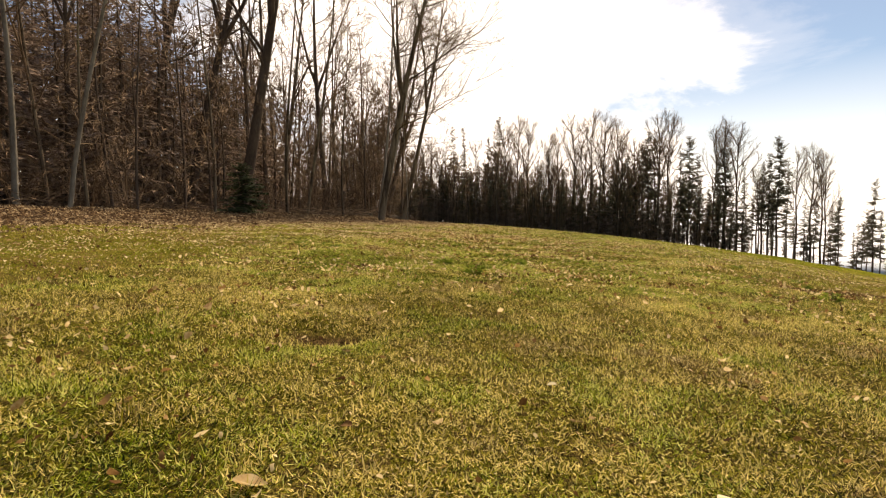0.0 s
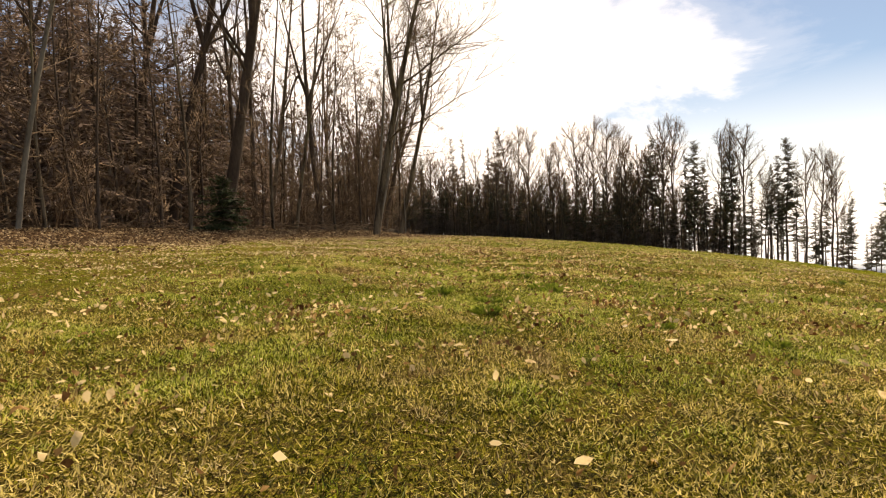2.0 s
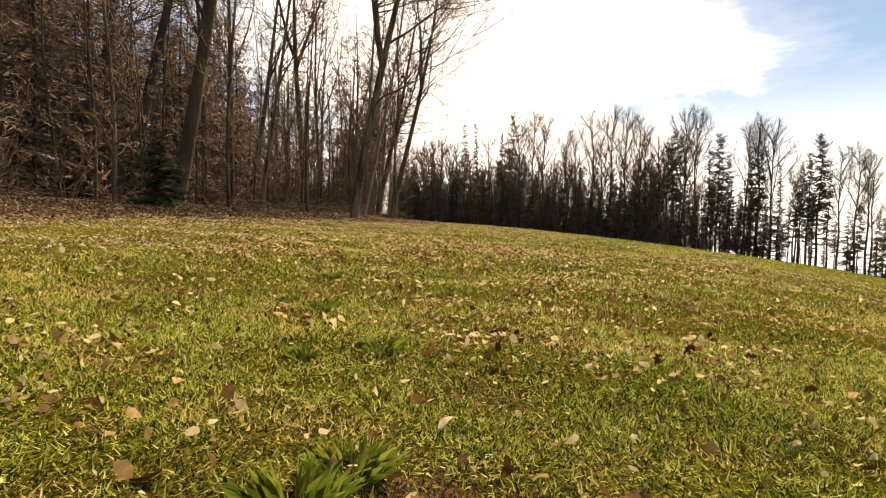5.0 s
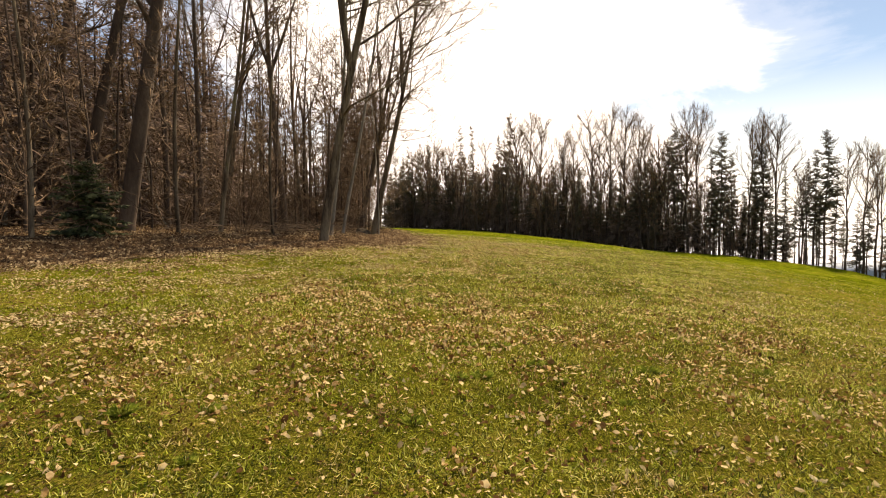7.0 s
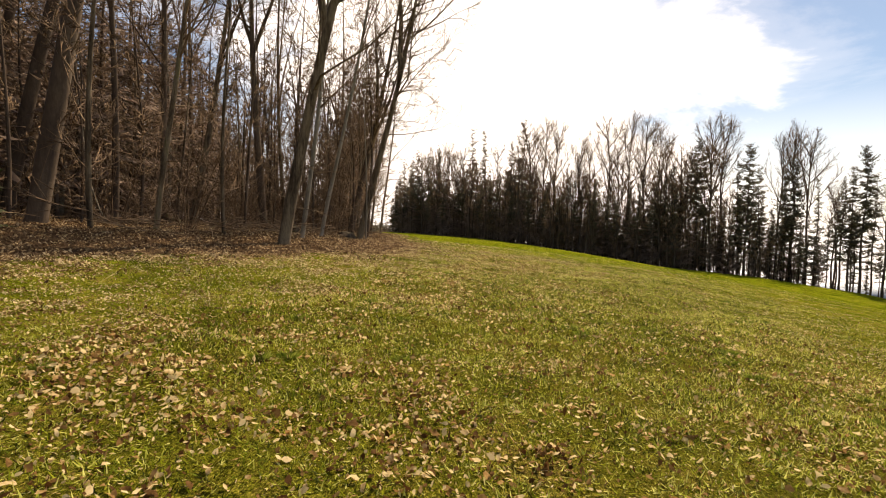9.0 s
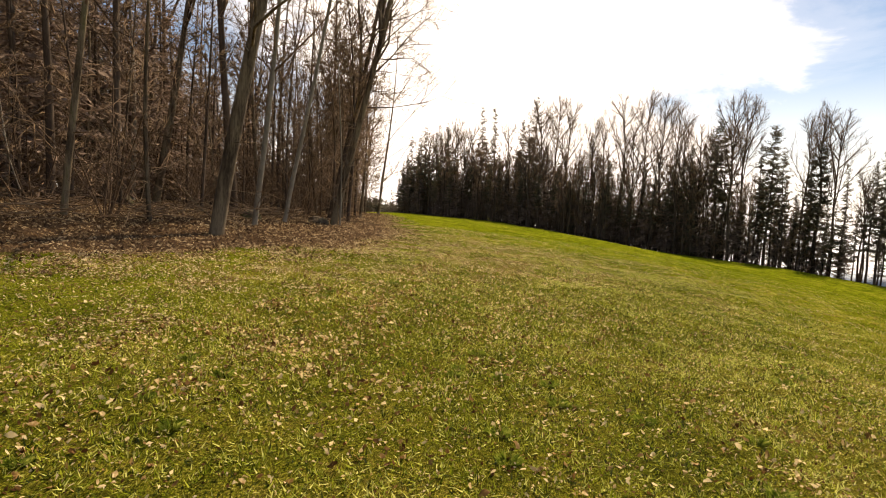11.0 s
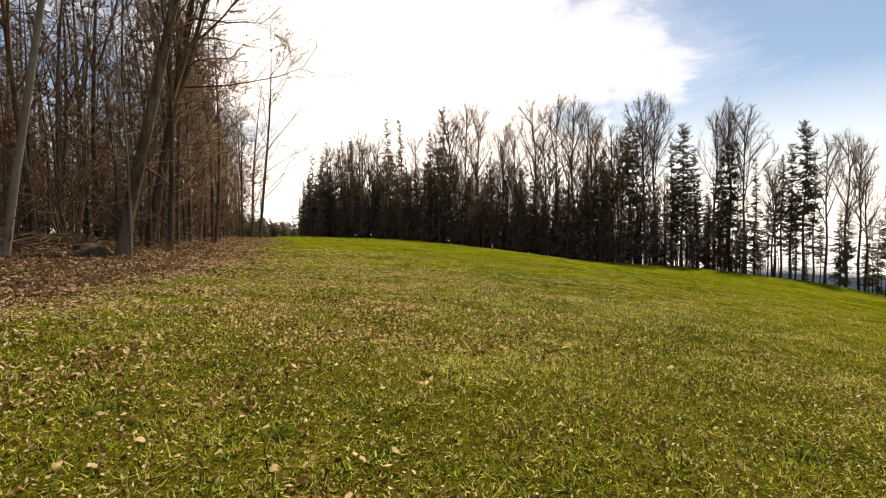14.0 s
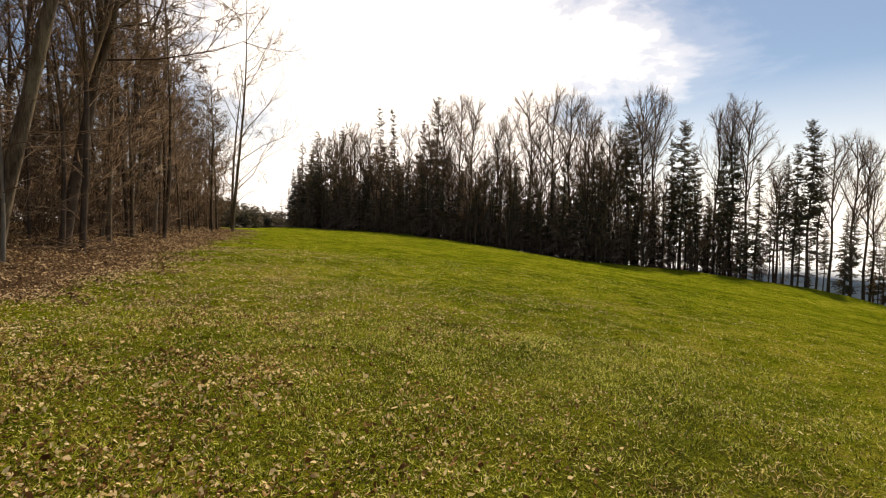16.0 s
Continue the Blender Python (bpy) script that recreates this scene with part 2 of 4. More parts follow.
    link(sep.outputs["Blue"], trodden.inputs["Fac"])
    link(floor_shade_mix.outputs[0], trodden.inputs["Color1"])
    link(earth.outputs["Color"], trodden.inputs["Color2"])
    strands = []
    for turn, seed in ((0.4, 0.0), (1.5, 7.0), (2.5, 13.0)):
        lay = node("ShaderNodeMapping")
        lay.inputs["Rotation"].default_value = (0, 0, turn)
        lay.inputs["Location"].default_value = (seed, seed, 0)
        lay.inputs["Scale"].default_value = (170, 42, 60)
        link(tc.outputs["Object"], lay.inputs["Vector"])
        strand = node("ShaderNodeTexNoise", Scale=1.0, Detail=2.0, Roughness=0.6, Distortion=0.8)
        link(lay.outputs[0], strand.inputs["Vector"])
        strands.append(strand.outputs["Fac"])
    mat_fac = math_of(node, link, "MAXIMUM", math_of(node, link, "MAXIMUM", strands[0], strands[1]), strands[2])
    weave = ramp_of(node, [(0.45, (0.12, 0.11, 0.08)), (0.55, (0.85, 0.82, 0.68)), (0.64, (1.65, 1.6, 1.35)), (0.76, (2.8, 2.6, 2.3))])
    link(mat_fac, weave.inputs["Fac"])
    woven = node("ShaderNodeMixRGB")
    woven.blend_type = "MULTIPLY"
    link(math_of(node, link, "MULTIPLY_ADD", worn.outputs["Alpha"], 0.30), woven.inputs["Fac"])
    woven.inputs["Fac"].links[0].from_node.inputs[2].default_value = 0.65
    link(trodden.outputs[0], woven.inputs["Color1"])
    link(weave.outputs["Color"], woven.inputs["Color2"])
    mix = node("ShaderNodeMixRGB")
    link(cut.outputs["Color"], mix.inputs["Fac"])
    link(woven.outputs[0], mix.inputs["Color1"])
    link(litter.outputs["Color"], mix.inputs["Color2"])
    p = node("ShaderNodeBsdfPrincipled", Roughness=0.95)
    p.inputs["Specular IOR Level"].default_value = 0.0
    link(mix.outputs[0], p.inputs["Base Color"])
    b = node("ShaderNodeBump", Strength=0.8, Distance=0.06)
    rough_sum = math_of(node, link, "ADD", fine.outputs["Fac"], math_of(node, link, "MULTIPLY", speck.outputs["Fac"], 0.4))
    rough_sum = math_of(node, link, "ADD", rough_sum, math_of(node, link, "MULTIPLY", clump.outputs["Fac"], 1.6))
    rough_sum = math_of(node, link, "ADD", rough_sum, math_of(node, link, "MULTIPLY", mat_fac, 0.5))
    link(rough_sum, b.inputs["Height"])
    link(b.outputs[0], p.inputs["Normal"])
    link(p.outputs[0], node("ShaderNodeOutputMaterial").inputs["Surface"])
    return m


M_GROUND = ground_material()


# ---- the lie of the land ----
def smooth(a, b, v):
    t = np.clip((v - a) / (b - a), 0, 1)
    return t * t * (3 - 2 * t)


def soft_end(v, lo, hi, over=40.0):
    return np.where(v > hi, hi + over * np.tanh((v - hi) / over), np.where(v < lo, lo + over * np.tanh((v - lo) / over), v))


EDGE_Y = (-60.0, -10.0, 2.0, 8.6, 14.3, 19.4, 22.0, 25.0, 28.0, 31.5, 36.0, 45.8, 63.0, 80.0, 100.0, 150.0)
EDGE_X = (-16.0, -10.5, -8.4, -7.1, -5.9, -4.5, -3.1, -1.5, -0.7, -0.5, -1.3, -3.5, -7.4, -13.0, -19.0, -40.0)


def litter_edge(y):
    """How far to the right the wood's leaf litter reaches at y."""
    return np.interp(y, EDGE_Y, EDGE_X)


def gz(x, y):
    """Height of the ground."""
    x, y = np.asarray(x, float), np.asarray(y, float)
    a, b = soft_end(x, -40, 66), soft_end(y, -20, 125)
    z = 0.626 - 0.0578 * a + 0.009 * b - np.where(a < 0, 2.4, 7.22) * (a / 50) ** 2 + 0.248 * a * b / 2500 - 0.726 * (b / 50) ** 2
    z = z + 0.264 * smooth(38, 92, b) + 2.843 * smooth(20, 45, a) * smooth(38, 70, b) - 1.21 * smooth(4, 22, a) * (1 - smooth(6, 30, b)) + 1.519 * smooth(80, 135, b)
    past = y - (102 - 0.72 * x)
    z = z - (30.0 * smooth(3, 62, past) + 110.0 * smooth(40, 600, past) + 500.0 * smooth(700, 3000, past)) * smooth(4, 18, x)
    z = z - 4.5 * smooth(138, 205, y) * (1 - smooth(-10, 4, x)) - 3.2 * smooth(88, 128, y) * smooth(15.0, 21.0, -x) - 60.0 * smooth(270, 900, y) * (1 - smooth(-10, 4, x))
    inside = smooth(0.5, 5.0, litter_edge(y) - x)
    return z + 0.22 * inside


def wobble(x, y, size, seed):
    """Smooth value noise, 0 to 1."""
    x, y = np.asarray(x, float) / size + seed * 17.3, np.asarray(y, float) / size - seed * 9.1
    i, j = np.floor(x), np.floor(y)
    u, v = x - i, y - j
    u, v = u * u * (3 - 2 * u), v * v * (3 - 2 * v)

    def h(p, q):
        s = np.sin(p * 127.1 + q * 311.7 + seed * 74.7) * 43758.5453
        return s - np.floor(s)
    return (h(i, j) * (1 - u) + h(i + 1, j) * u) * (1 - v) + (h(i, j + 1) * (1 - u) + h(i + 1, j + 1) * u) * v


def soil(x, y):
    """Where the sward is worn through to the earth, 0 to 1."""
    p = 0.5 * wobble(x, y, 0.55, 41) + 0.3 * wobble(x, y, 1.6, 42) + 0.2 * wobble(x, y, 0.22, 43)
    p = p + 0.03 * np.exp(-((x - 0.3) ** 2 + (y - 5.4) ** 2) / 0.35) + 0.5 * np.exp(-((x + 0.55) ** 2 / 0.05 + (y - 2.37) ** 2 / 0.012)) + 0.08 * np.exp(-((x + 1.0) ** 2 + (y - 4.5) ** 2) / 0.2)
    return 0.95 * smooth(0.66, 0.84, p) * (1 - 0.9 * smooth(6.5, 10, y))


def lumps(x, y):
    scrape = 0.05 * np.exp(-((np.asarray(x, float) + 0.55) ** 2 / 0.05 + (np.asarray(y, float) - 2.37) ** 2 / 0.02))
    return 0.06 * (wobble(x, y, 1.3, 1) - 0.5) + 0.045 * (wobble(x, y, 0.42, 2) - 0.5) - scrape


def surf(x, y):
    return gz(x, y) + lumps(x, y)


def mesh_from(name, verts, faces, material, smooth_shade=False):
    me = bpy.data.meshes.new(name)
    me.from_pydata(verts, [], faces)
    me.materials.append(material)
    if smooth_shade:
        me.polygons.foreach_set("use_smooth", [True] * len(me.polygons))
    me.update()
    return me


def mesh_np(name, verts, faces, material):
    """A mesh from arrays; every face has the same number of corners."""
    verts, faces = np.asarray(verts, np.float32), np.asarray(faces, np.int32)
    me = bpy.data.meshes.new(name)
    n = faces.shape[1]
    me.vertices.add(len(verts))
    me.vertices.foreach_set("co", verts.ravel())
    me.loops.add(faces.size)
    me.loops.foreach_set("vertex_index", faces.ravel())
    me.polygons.add(len(faces))
    me.polygons.foreach_set("loop_start", np.arange(0, faces.size, n, dtype=np.int32))
    me.update(calc_edges=True)
    me.materials.append(material)
    return me


def out_steps(start, end, first, grow=1.35):
    s, d, out = start, first, []
    while s < end:
        s += d
        d *= grow
        out.append(min(s, end))
    return out


def build_ground():
    xs = [-v for v in reversed(out_steps(14, 3500, 0.5))] + list(np.arange(-14, -4.01, 0.3)) + list(np.arange(-4, 8.01, 0.11)) + list(np.arange(8.2, 14.01, 0.3)) + out_steps(14, 3500, 0.5)
    ys = [-v for v in reversed(out_steps(3, 3500, 0.5))] + list(np.arange(-3, 0.6, 0.3)) + list(np.arange(0.7, 28, 0.11)) + list(np.arange(28.2, 46.01, 0.3)) + out_steps(46, 3500, 0.6, 1.2)
    X, Y = np.meshgrid(np.array(xs), np.array(ys))
    Z = surf(X, Y)
    v = np.stack([X.ravel(), Y.ravel(), Z.ravel()], 1)
    nx, ny = len(xs), len(ys)
    i = (np.arange(ny - 1)[:, None] * nx + np.arange(nx - 1)[None, :]).ravel()
    f = np.stack([i, i + 1, i + nx + 1, i + nx], 1)
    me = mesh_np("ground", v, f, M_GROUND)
    me.polygons.foreach_set("use_smooth", np.ones(len(f), bool))
    col = me.color_attributes.new("worn", "FLOAT_COLOR", "POINT")
    d = litter_edge(Y) - X
    red = smooth(-1.8, 1.8, d + 1.6 * (wobble(X, Y, 1.4, 71) - 0.5))
    far_wood = smooth(-1, 2, Y - (102 - 0.72 * X)) * (1 - smooth(26, 40, Y - (102 - 0.72 * X)))
    red = red * (1 - 0.35 * smooth(46, 62, Y) * smooth(-4.5, -2.5, -d))
    red = np.maximum(red * (1 - smooth(84, 96, Y)), far_wood * smooth(-24, -19, X))
    greenv = (0.25 + 0.6 * wobble(X, Y, 2.4, 5)) * (1 - smooth(9, 30, Y)) + 0.5 * (1 - smooth(4, 14, Y)) + 0.2 * smooth(2, 12, X) * (1 - smooth(20, 45, Y))
    centre = np.interp(Y, (0, 6, 12, 24, 40), (0.0, 0.8, 1.8, 4.4, 6.0))
    # alpha: dense grass; drives the painted under-blade shade and the weave
    thatch = np.exp(-np.maximum(np.abs(X - centre) - 2.6, 0) / 1.2) * (1 - smooth(24, 34, Y)) * smooth(-2, 0.5, Y)
    rgba = np.stack([red.ravel(), greenv.ravel(), soil(X, Y).ravel(), thatch.ravel()], 1)
    col.data.foreach_set("color", rgba.ravel().astype(np.float32))
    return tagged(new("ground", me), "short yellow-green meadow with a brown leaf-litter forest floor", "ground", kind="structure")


build_ground()


# ---- trees ----
class Tubes:
    """Gathers tapering tubes into one mesh."""

    def __init__(self):
        self.v, self.f = [], []

    def tube(self, pts, radii, sides):
        v, f = self.v, self.f
        base = len(v)
        n = len(pts)
        ref = Vector((0.31, 0.17, 0.93))
        for k in range(n):
            d = (pts[min(k + 1, n - 1)] - pts[max(k - 1, 0)]).normalized()
            a = d.cross(ref)
            if a.length < 0.1:
                a = d.cross(Vector((1, 0, 0)))
            a.normalize()
            b = d.cross(a)
            if k == n - 1 and radii[k] < 0.004:
                v.append(tuple(pts[k]))
                continue
            for s in range(sides):
                t = 2 * math.pi * s / sides
                q = pts[k] + (a * math.cos(t) + b * math.sin(t)) * radii[k]
                v.append((q.x, q.y, q.z))
        pointed = radii[-1] < 0.004
        for k in range(n - 1):
            o = base + k * sides
            if k == n - 2 and pointed:
                tip = base + (n - 1) * sides
                for s in range(sides):
                    f.append((o + s, o + (s + 1) % sides, tip))
            else:
                for s in range(sides):
                    f.append((o + s, o + (s + 1) % sides, o + sides + (s + 1) % sides, o + sides + s))

    def mesh(self, name, material):
        return mesh_from(name, self.v, self.f, material, True)


def bent(rng, start, way, length, n, wander, lift):
    """Points of a crooked branch that bends upwards by lift."""
    pts, p, d = [start.copy()], start.copy(), way.normalized()
    for k in range(n):
        d = (d + Vector((rng.gauss(0, wander), rng.gauss(0, wander), rng.gauss(0, wander) + lift))).normalized()
        p = p + d * (length / n)
        pts.append(p.copy())
    return pts


def along(pts, t):
    s = min(max(t, 0), 0.999) * (len(pts) - 1)
    k = int(s)
    return pts[k].lerp(pts[k + 1], s - k), (pts[k + 1] - pts[k]).normalized()


def side_way(rng, d, angle, droop=0.0):
    a = d.orthogonal().normalized()
    a.rotate(Matrix.Rotation(rng.uniform(0, 2 * math.pi), 3, d))
    w = d * math.cos(angle) + a * math.sin(angle)
    w.z -= droop
    return w.normalized()


def bare_tree(seed, height, r0, lean=(0, 0), crown=0.4, spread=0.28, n1=16, n2=5, n3=6, n4=2, fork=False, bow=0.0, bark=None, low_twigs=0, thick=1.0, reach=0.0, split=False, ang=(32, 66), fine=1.0, straight=False, bias=1.0, fork_at=(0.38, 0.5)):
    """A leafless broadleaf tree: trunk, limbs and twigs, standing at the origin."""
    rng = random.Random(seed)
    trunk, limbs, twigs = Tubes(), Tubes(), Tubes()
    n = 12
    pts, rad = [], []
    wx, wy = rng.uniform(0, 6), rng.uniform(0, 6)
    for k in range(n + 1):
        t = k / n
        h = height * t
        sway = (0.012 if r0 > 0.12 else 0.019) * height
        x = lean[0] * h + sway * (math.sin(wx + 4 * t) - math.sin(wx)) + bow * height * (math.sin(math.pi * t) - t * 0.0)
        y = lean[1] * h + sway * (math.sin(wy + 3.4 * t) - math.sin(wy))
        pts.append(Vector((x, y, h - 0.25 if k == 0 else h)))
        flare = 1.35 if k == 0 else 1.0
        rad.append(max(0.004, r0 * flare * (1 - t) ** 0.85 + 0.012 * (1 - t)))
    pts.insert(1, pts[0].lerp(pts[1], 0.22))
    rad.insert(1, rad[2] * 1.1)
    rad[-1] = 0.003
    trunk.tube(pts, rad, 10 if r0 > 0.12 else 7)
    starts = []
    if fork:
        for s in range(2):
            p, d = along(pts, rng.uniform(*fork_at))
            b = bent(rng, p, side_way(rng, d, radians(rng.uniform(16, 26))), height * rng.uniform(0.36, 0.44), 7, 0.05, 0.05)
            limbs.tube(b, [r0 * 0.55 * (1 - k / 7.5) + 0.003 for k in range(8)], 6)
            starts.append(b)
    l1, bough_list, rest, small = [], [], limbs, twigs
    for i in range(n1):
        t = crown + (0.97 - crown) * ((i + rng.uniform(0.1, 0.9)) / n1) ** bias
        if starts and rng.random() < 0.45:
            src = rng.choice(starts)
            u = rng.uniform(0.2, 0.95)
            p, d = along(src, u)
            t = crown + (1 - crown) * (0.25 + 0.75 * u)
        else:
            p, d = along(pts, t)
        L = height * spread * (1.15 - 0.75 * (t - crown) / max(0.05, 1 - crown)) * rng.uniform(0.6, 1.15)
        w = side_way(rng, d, radians(rng.uniform(*ang)))
        if reach and w.x < 0 and rng.random() < reach:
            w.x = -w.x
        if reach and w.x > 0.3:
            L *= 1.0 + 0.5 * reach * rng.random()
        seg = 6 if split else 4
        b = bent(rng, p, w, L, seg, 0.05 if straight else 0.12, 0.09 - 0.15 * reach * rng.random())
        r = max(0.012, r0 * 0.30 * L / (height * spread + 0.01)) * rng.uniform(0.7, 1.1)
        if split:
            limbs, twigs = Tubes(), Tubes()
            bough_list.append((limbs, twigs))
        limbs.tube(b, [r * (1 - k / (seg + 0.6)) for k in range(seg + 1)], 5 if split else 3)
        l1.append((b, r, L, limbs, twigs))
    for b, r, L, limbs, twigs in l1:
        for j in range(n2):
            t = rng.uniform(0.2, 0.97)
            p, d = along(b, t)
            L2 = L * rng.uniform(0.28, 0.55) * (1.15 - 0.5 * t)
            c = bent(rng, p, side_way(rng, d, radians(rng.uniform(28, 60))), L2, 3 if split else 2, 0.14, 0.08)
            r2 = max(0.007 * thick, r * 0.45)
            limbs.tube(c, [r2, r2 * 0.75, r2 * 0.5, 0.003] if split else [r2, r2 * 0.65, 0.003], 3)
            for q in range(n3):
                p3, d3 = along(c, rng.uniform(0.15, 0.98))
                L3 = L2 * rng.uniform(0.3, 0.6) * fine
                e = bent(rng, p3, side_way(rng, d3, radians(rng.uniform(25, 55))), L3, 2 if split and reach > 0.5 else 1, 0.12, 0.10)
                twigs.tube(e, [0.0075 * thick, 0.006 * thick, 0.002] if split and reach > 0.5 else [0.0075 * thick, 0.002], 3)
                for _ in range(n4):
                    p4, d4 = along(e, rng.uniform(0.2, 0.95))
                    g = bent(rng, p4, side_way(rng, d4, radians(rng.uniform(25, 50))), L3 * rng.uniform(0.35, 0.6), 1, 0.0, 0.0)
                    twigs.tube(g, [0.0055 * thick, 0.002], 3)
    limbs, twigs = rest, small
    for i in range(low_twigs):
        p, d = along(pts, rng.uniform(0.08, crown + 0.1))
        c = bent(rng, p, side_way(rng, d, radians(rng.uniform(60, 95))), rng.uniform(0.6, 2.2), 3, 0.15, 0.03)
        limbs.tube(c, [0.014, 0.011, 0.008, 0.003], 3)
        for q in range(4):
            p3, d3 = along(c, rng.uniform(0.2, 0.95))
            e = bent(rng, p3, side_way(rng, d3, radians(rng.uniform(25, 60))), rng.uniform(0.3, 0.9), 2, 0.12, 0.05)
            twigs.tube(e, [0.007, 0.005, 0.002], 3)
    bark = bark or M_BEECH
    wood = bark if r0 > 0.1 else M_TWIG
    parts = [trunk.mesh("trunk", bark), limbs.mesh("branchwork", wood), twigs.mesh("twigwork", M_TWIG)]
    for a, b in bough_list:
        parts.append((a.mesh("limb", wood), b.mesh("twigwork", M_TWIG)))
    return parts


def dome_beech(seed, height, r0, wide=0.18, n1=9, n2=12, n3=8, thick=0.014):
    """A tall bare beech whose limbs fan out into a rounded crown."""
    rng = random.Random(seed)
    trunk, limbs, twigs = Tubes(), Tubes(), Tubes()
    lx, ly = rng.uniform(-0.02, 0.02), rng.uniform(-0.02, 0.02)
    pts = [Vector((lx * height * k / 9 + 0.006 * height * math.sin(1.3 * k + seed), ly * height * k / 9 + 0.006 * height * math.cos(1.1 * k + seed), height * 0.94 * k / 9 - (0.3 if k == 0 else 0))) for k in range(10)]
    trunk.tube(pts, [r0 * 1.25] + [r0 * (1 - k / 9.6) ** 0.9 for k in range(1, 9)] + [0.003], 7)
    axes = Vector((wide * height, wide * height, 0.32 * height))
    mid = Vector((lx * height * 0.7, ly * height * 0.7, 0.68 * height))

    def room(p, d):
        """How far from p along d the crown's outline lies."""
        q = Vector([(a - b) / c for a, b, c in zip(p, mid, axes)])
        w = Vector([a / c for a, c in zip(d, axes)])
        a, b, c = w.dot(w), q.dot(w), q.dot(q) - 1
        return max((-b + math.sqrt(b * b - a * c)) / a, 0.03 * height) if b * b > a * c else 0.03 * height
    boughs = [pts[5:]]
    for i in range(n1):
        p, d = along(pts, 0.40 + 0.48 * (i + rng.uniform(0.2, 0.8)) / n1)
        az, tilt = i * 2.4 + rng.uniform(-0.4, 0.4), radians(rng.uniform(20, 44))
        w = Vector((math.cos(az) * math.sin(tilt), math.sin(az) * math.sin(tilt), math.cos(tilt)))
        b = bent(rng, p, w, room(p, w) * rng.uniform(0.8, 0.98), 5, 0.05, 0.03)
        limbs.tube(b, [r0 * 0.42 * (1 - k / 5.4) + 0.006 for k in range(6)], 4)
        boughs.append(b)
    for b in boughs:
        for j in range(n2):
            p, d = along(b, 0.15 + 0.83 * (j + rng.random()) / n2)
            w = side_way(rng, d, radians(rng.uniform(22, 48)), -0.12)
            c = bent(rng, p, w, min(room(p, w) * 0.92, 0.17 * height) * rng.uniform(0.55, 1.0), 2, 0.06, 0.05)
            limbs.tube(c, [thick * 2.0, thick * 1.5, 0.003], 3)
            for q in range(n3):
                p3, d3 = along(c, rng.uniform(0.15, 1.0))
                w3 = side_way(rng, d3, radians(rng.uniform(14, 42)), -0.05)
                twigs.tube([p3, p3 + w3 * min(room(p3, w3) * 1.03, 0.085 * height) * rng.uniform(0.45, 1.0)], [thick, 0.002], 3)
    for i in range(6):
        p, d = along(pts, rng.uniform(0.2, 0.5))
        b = bent(rng, p, side_way(rng, d, radians(rng.uniform(50, 80))), rng.uniform(1.0, 2.6), 3, 0.1, 0.04)
        limbs.tube(b, [0.03, 0.02, 0.015, 0.003], 3)
    return [trunk.mesh("trunk", M_DARKBARK), limbs.mesh("branchwork", M_DARKBARK), twigs.mesh("twigwork", M_TWIG)]


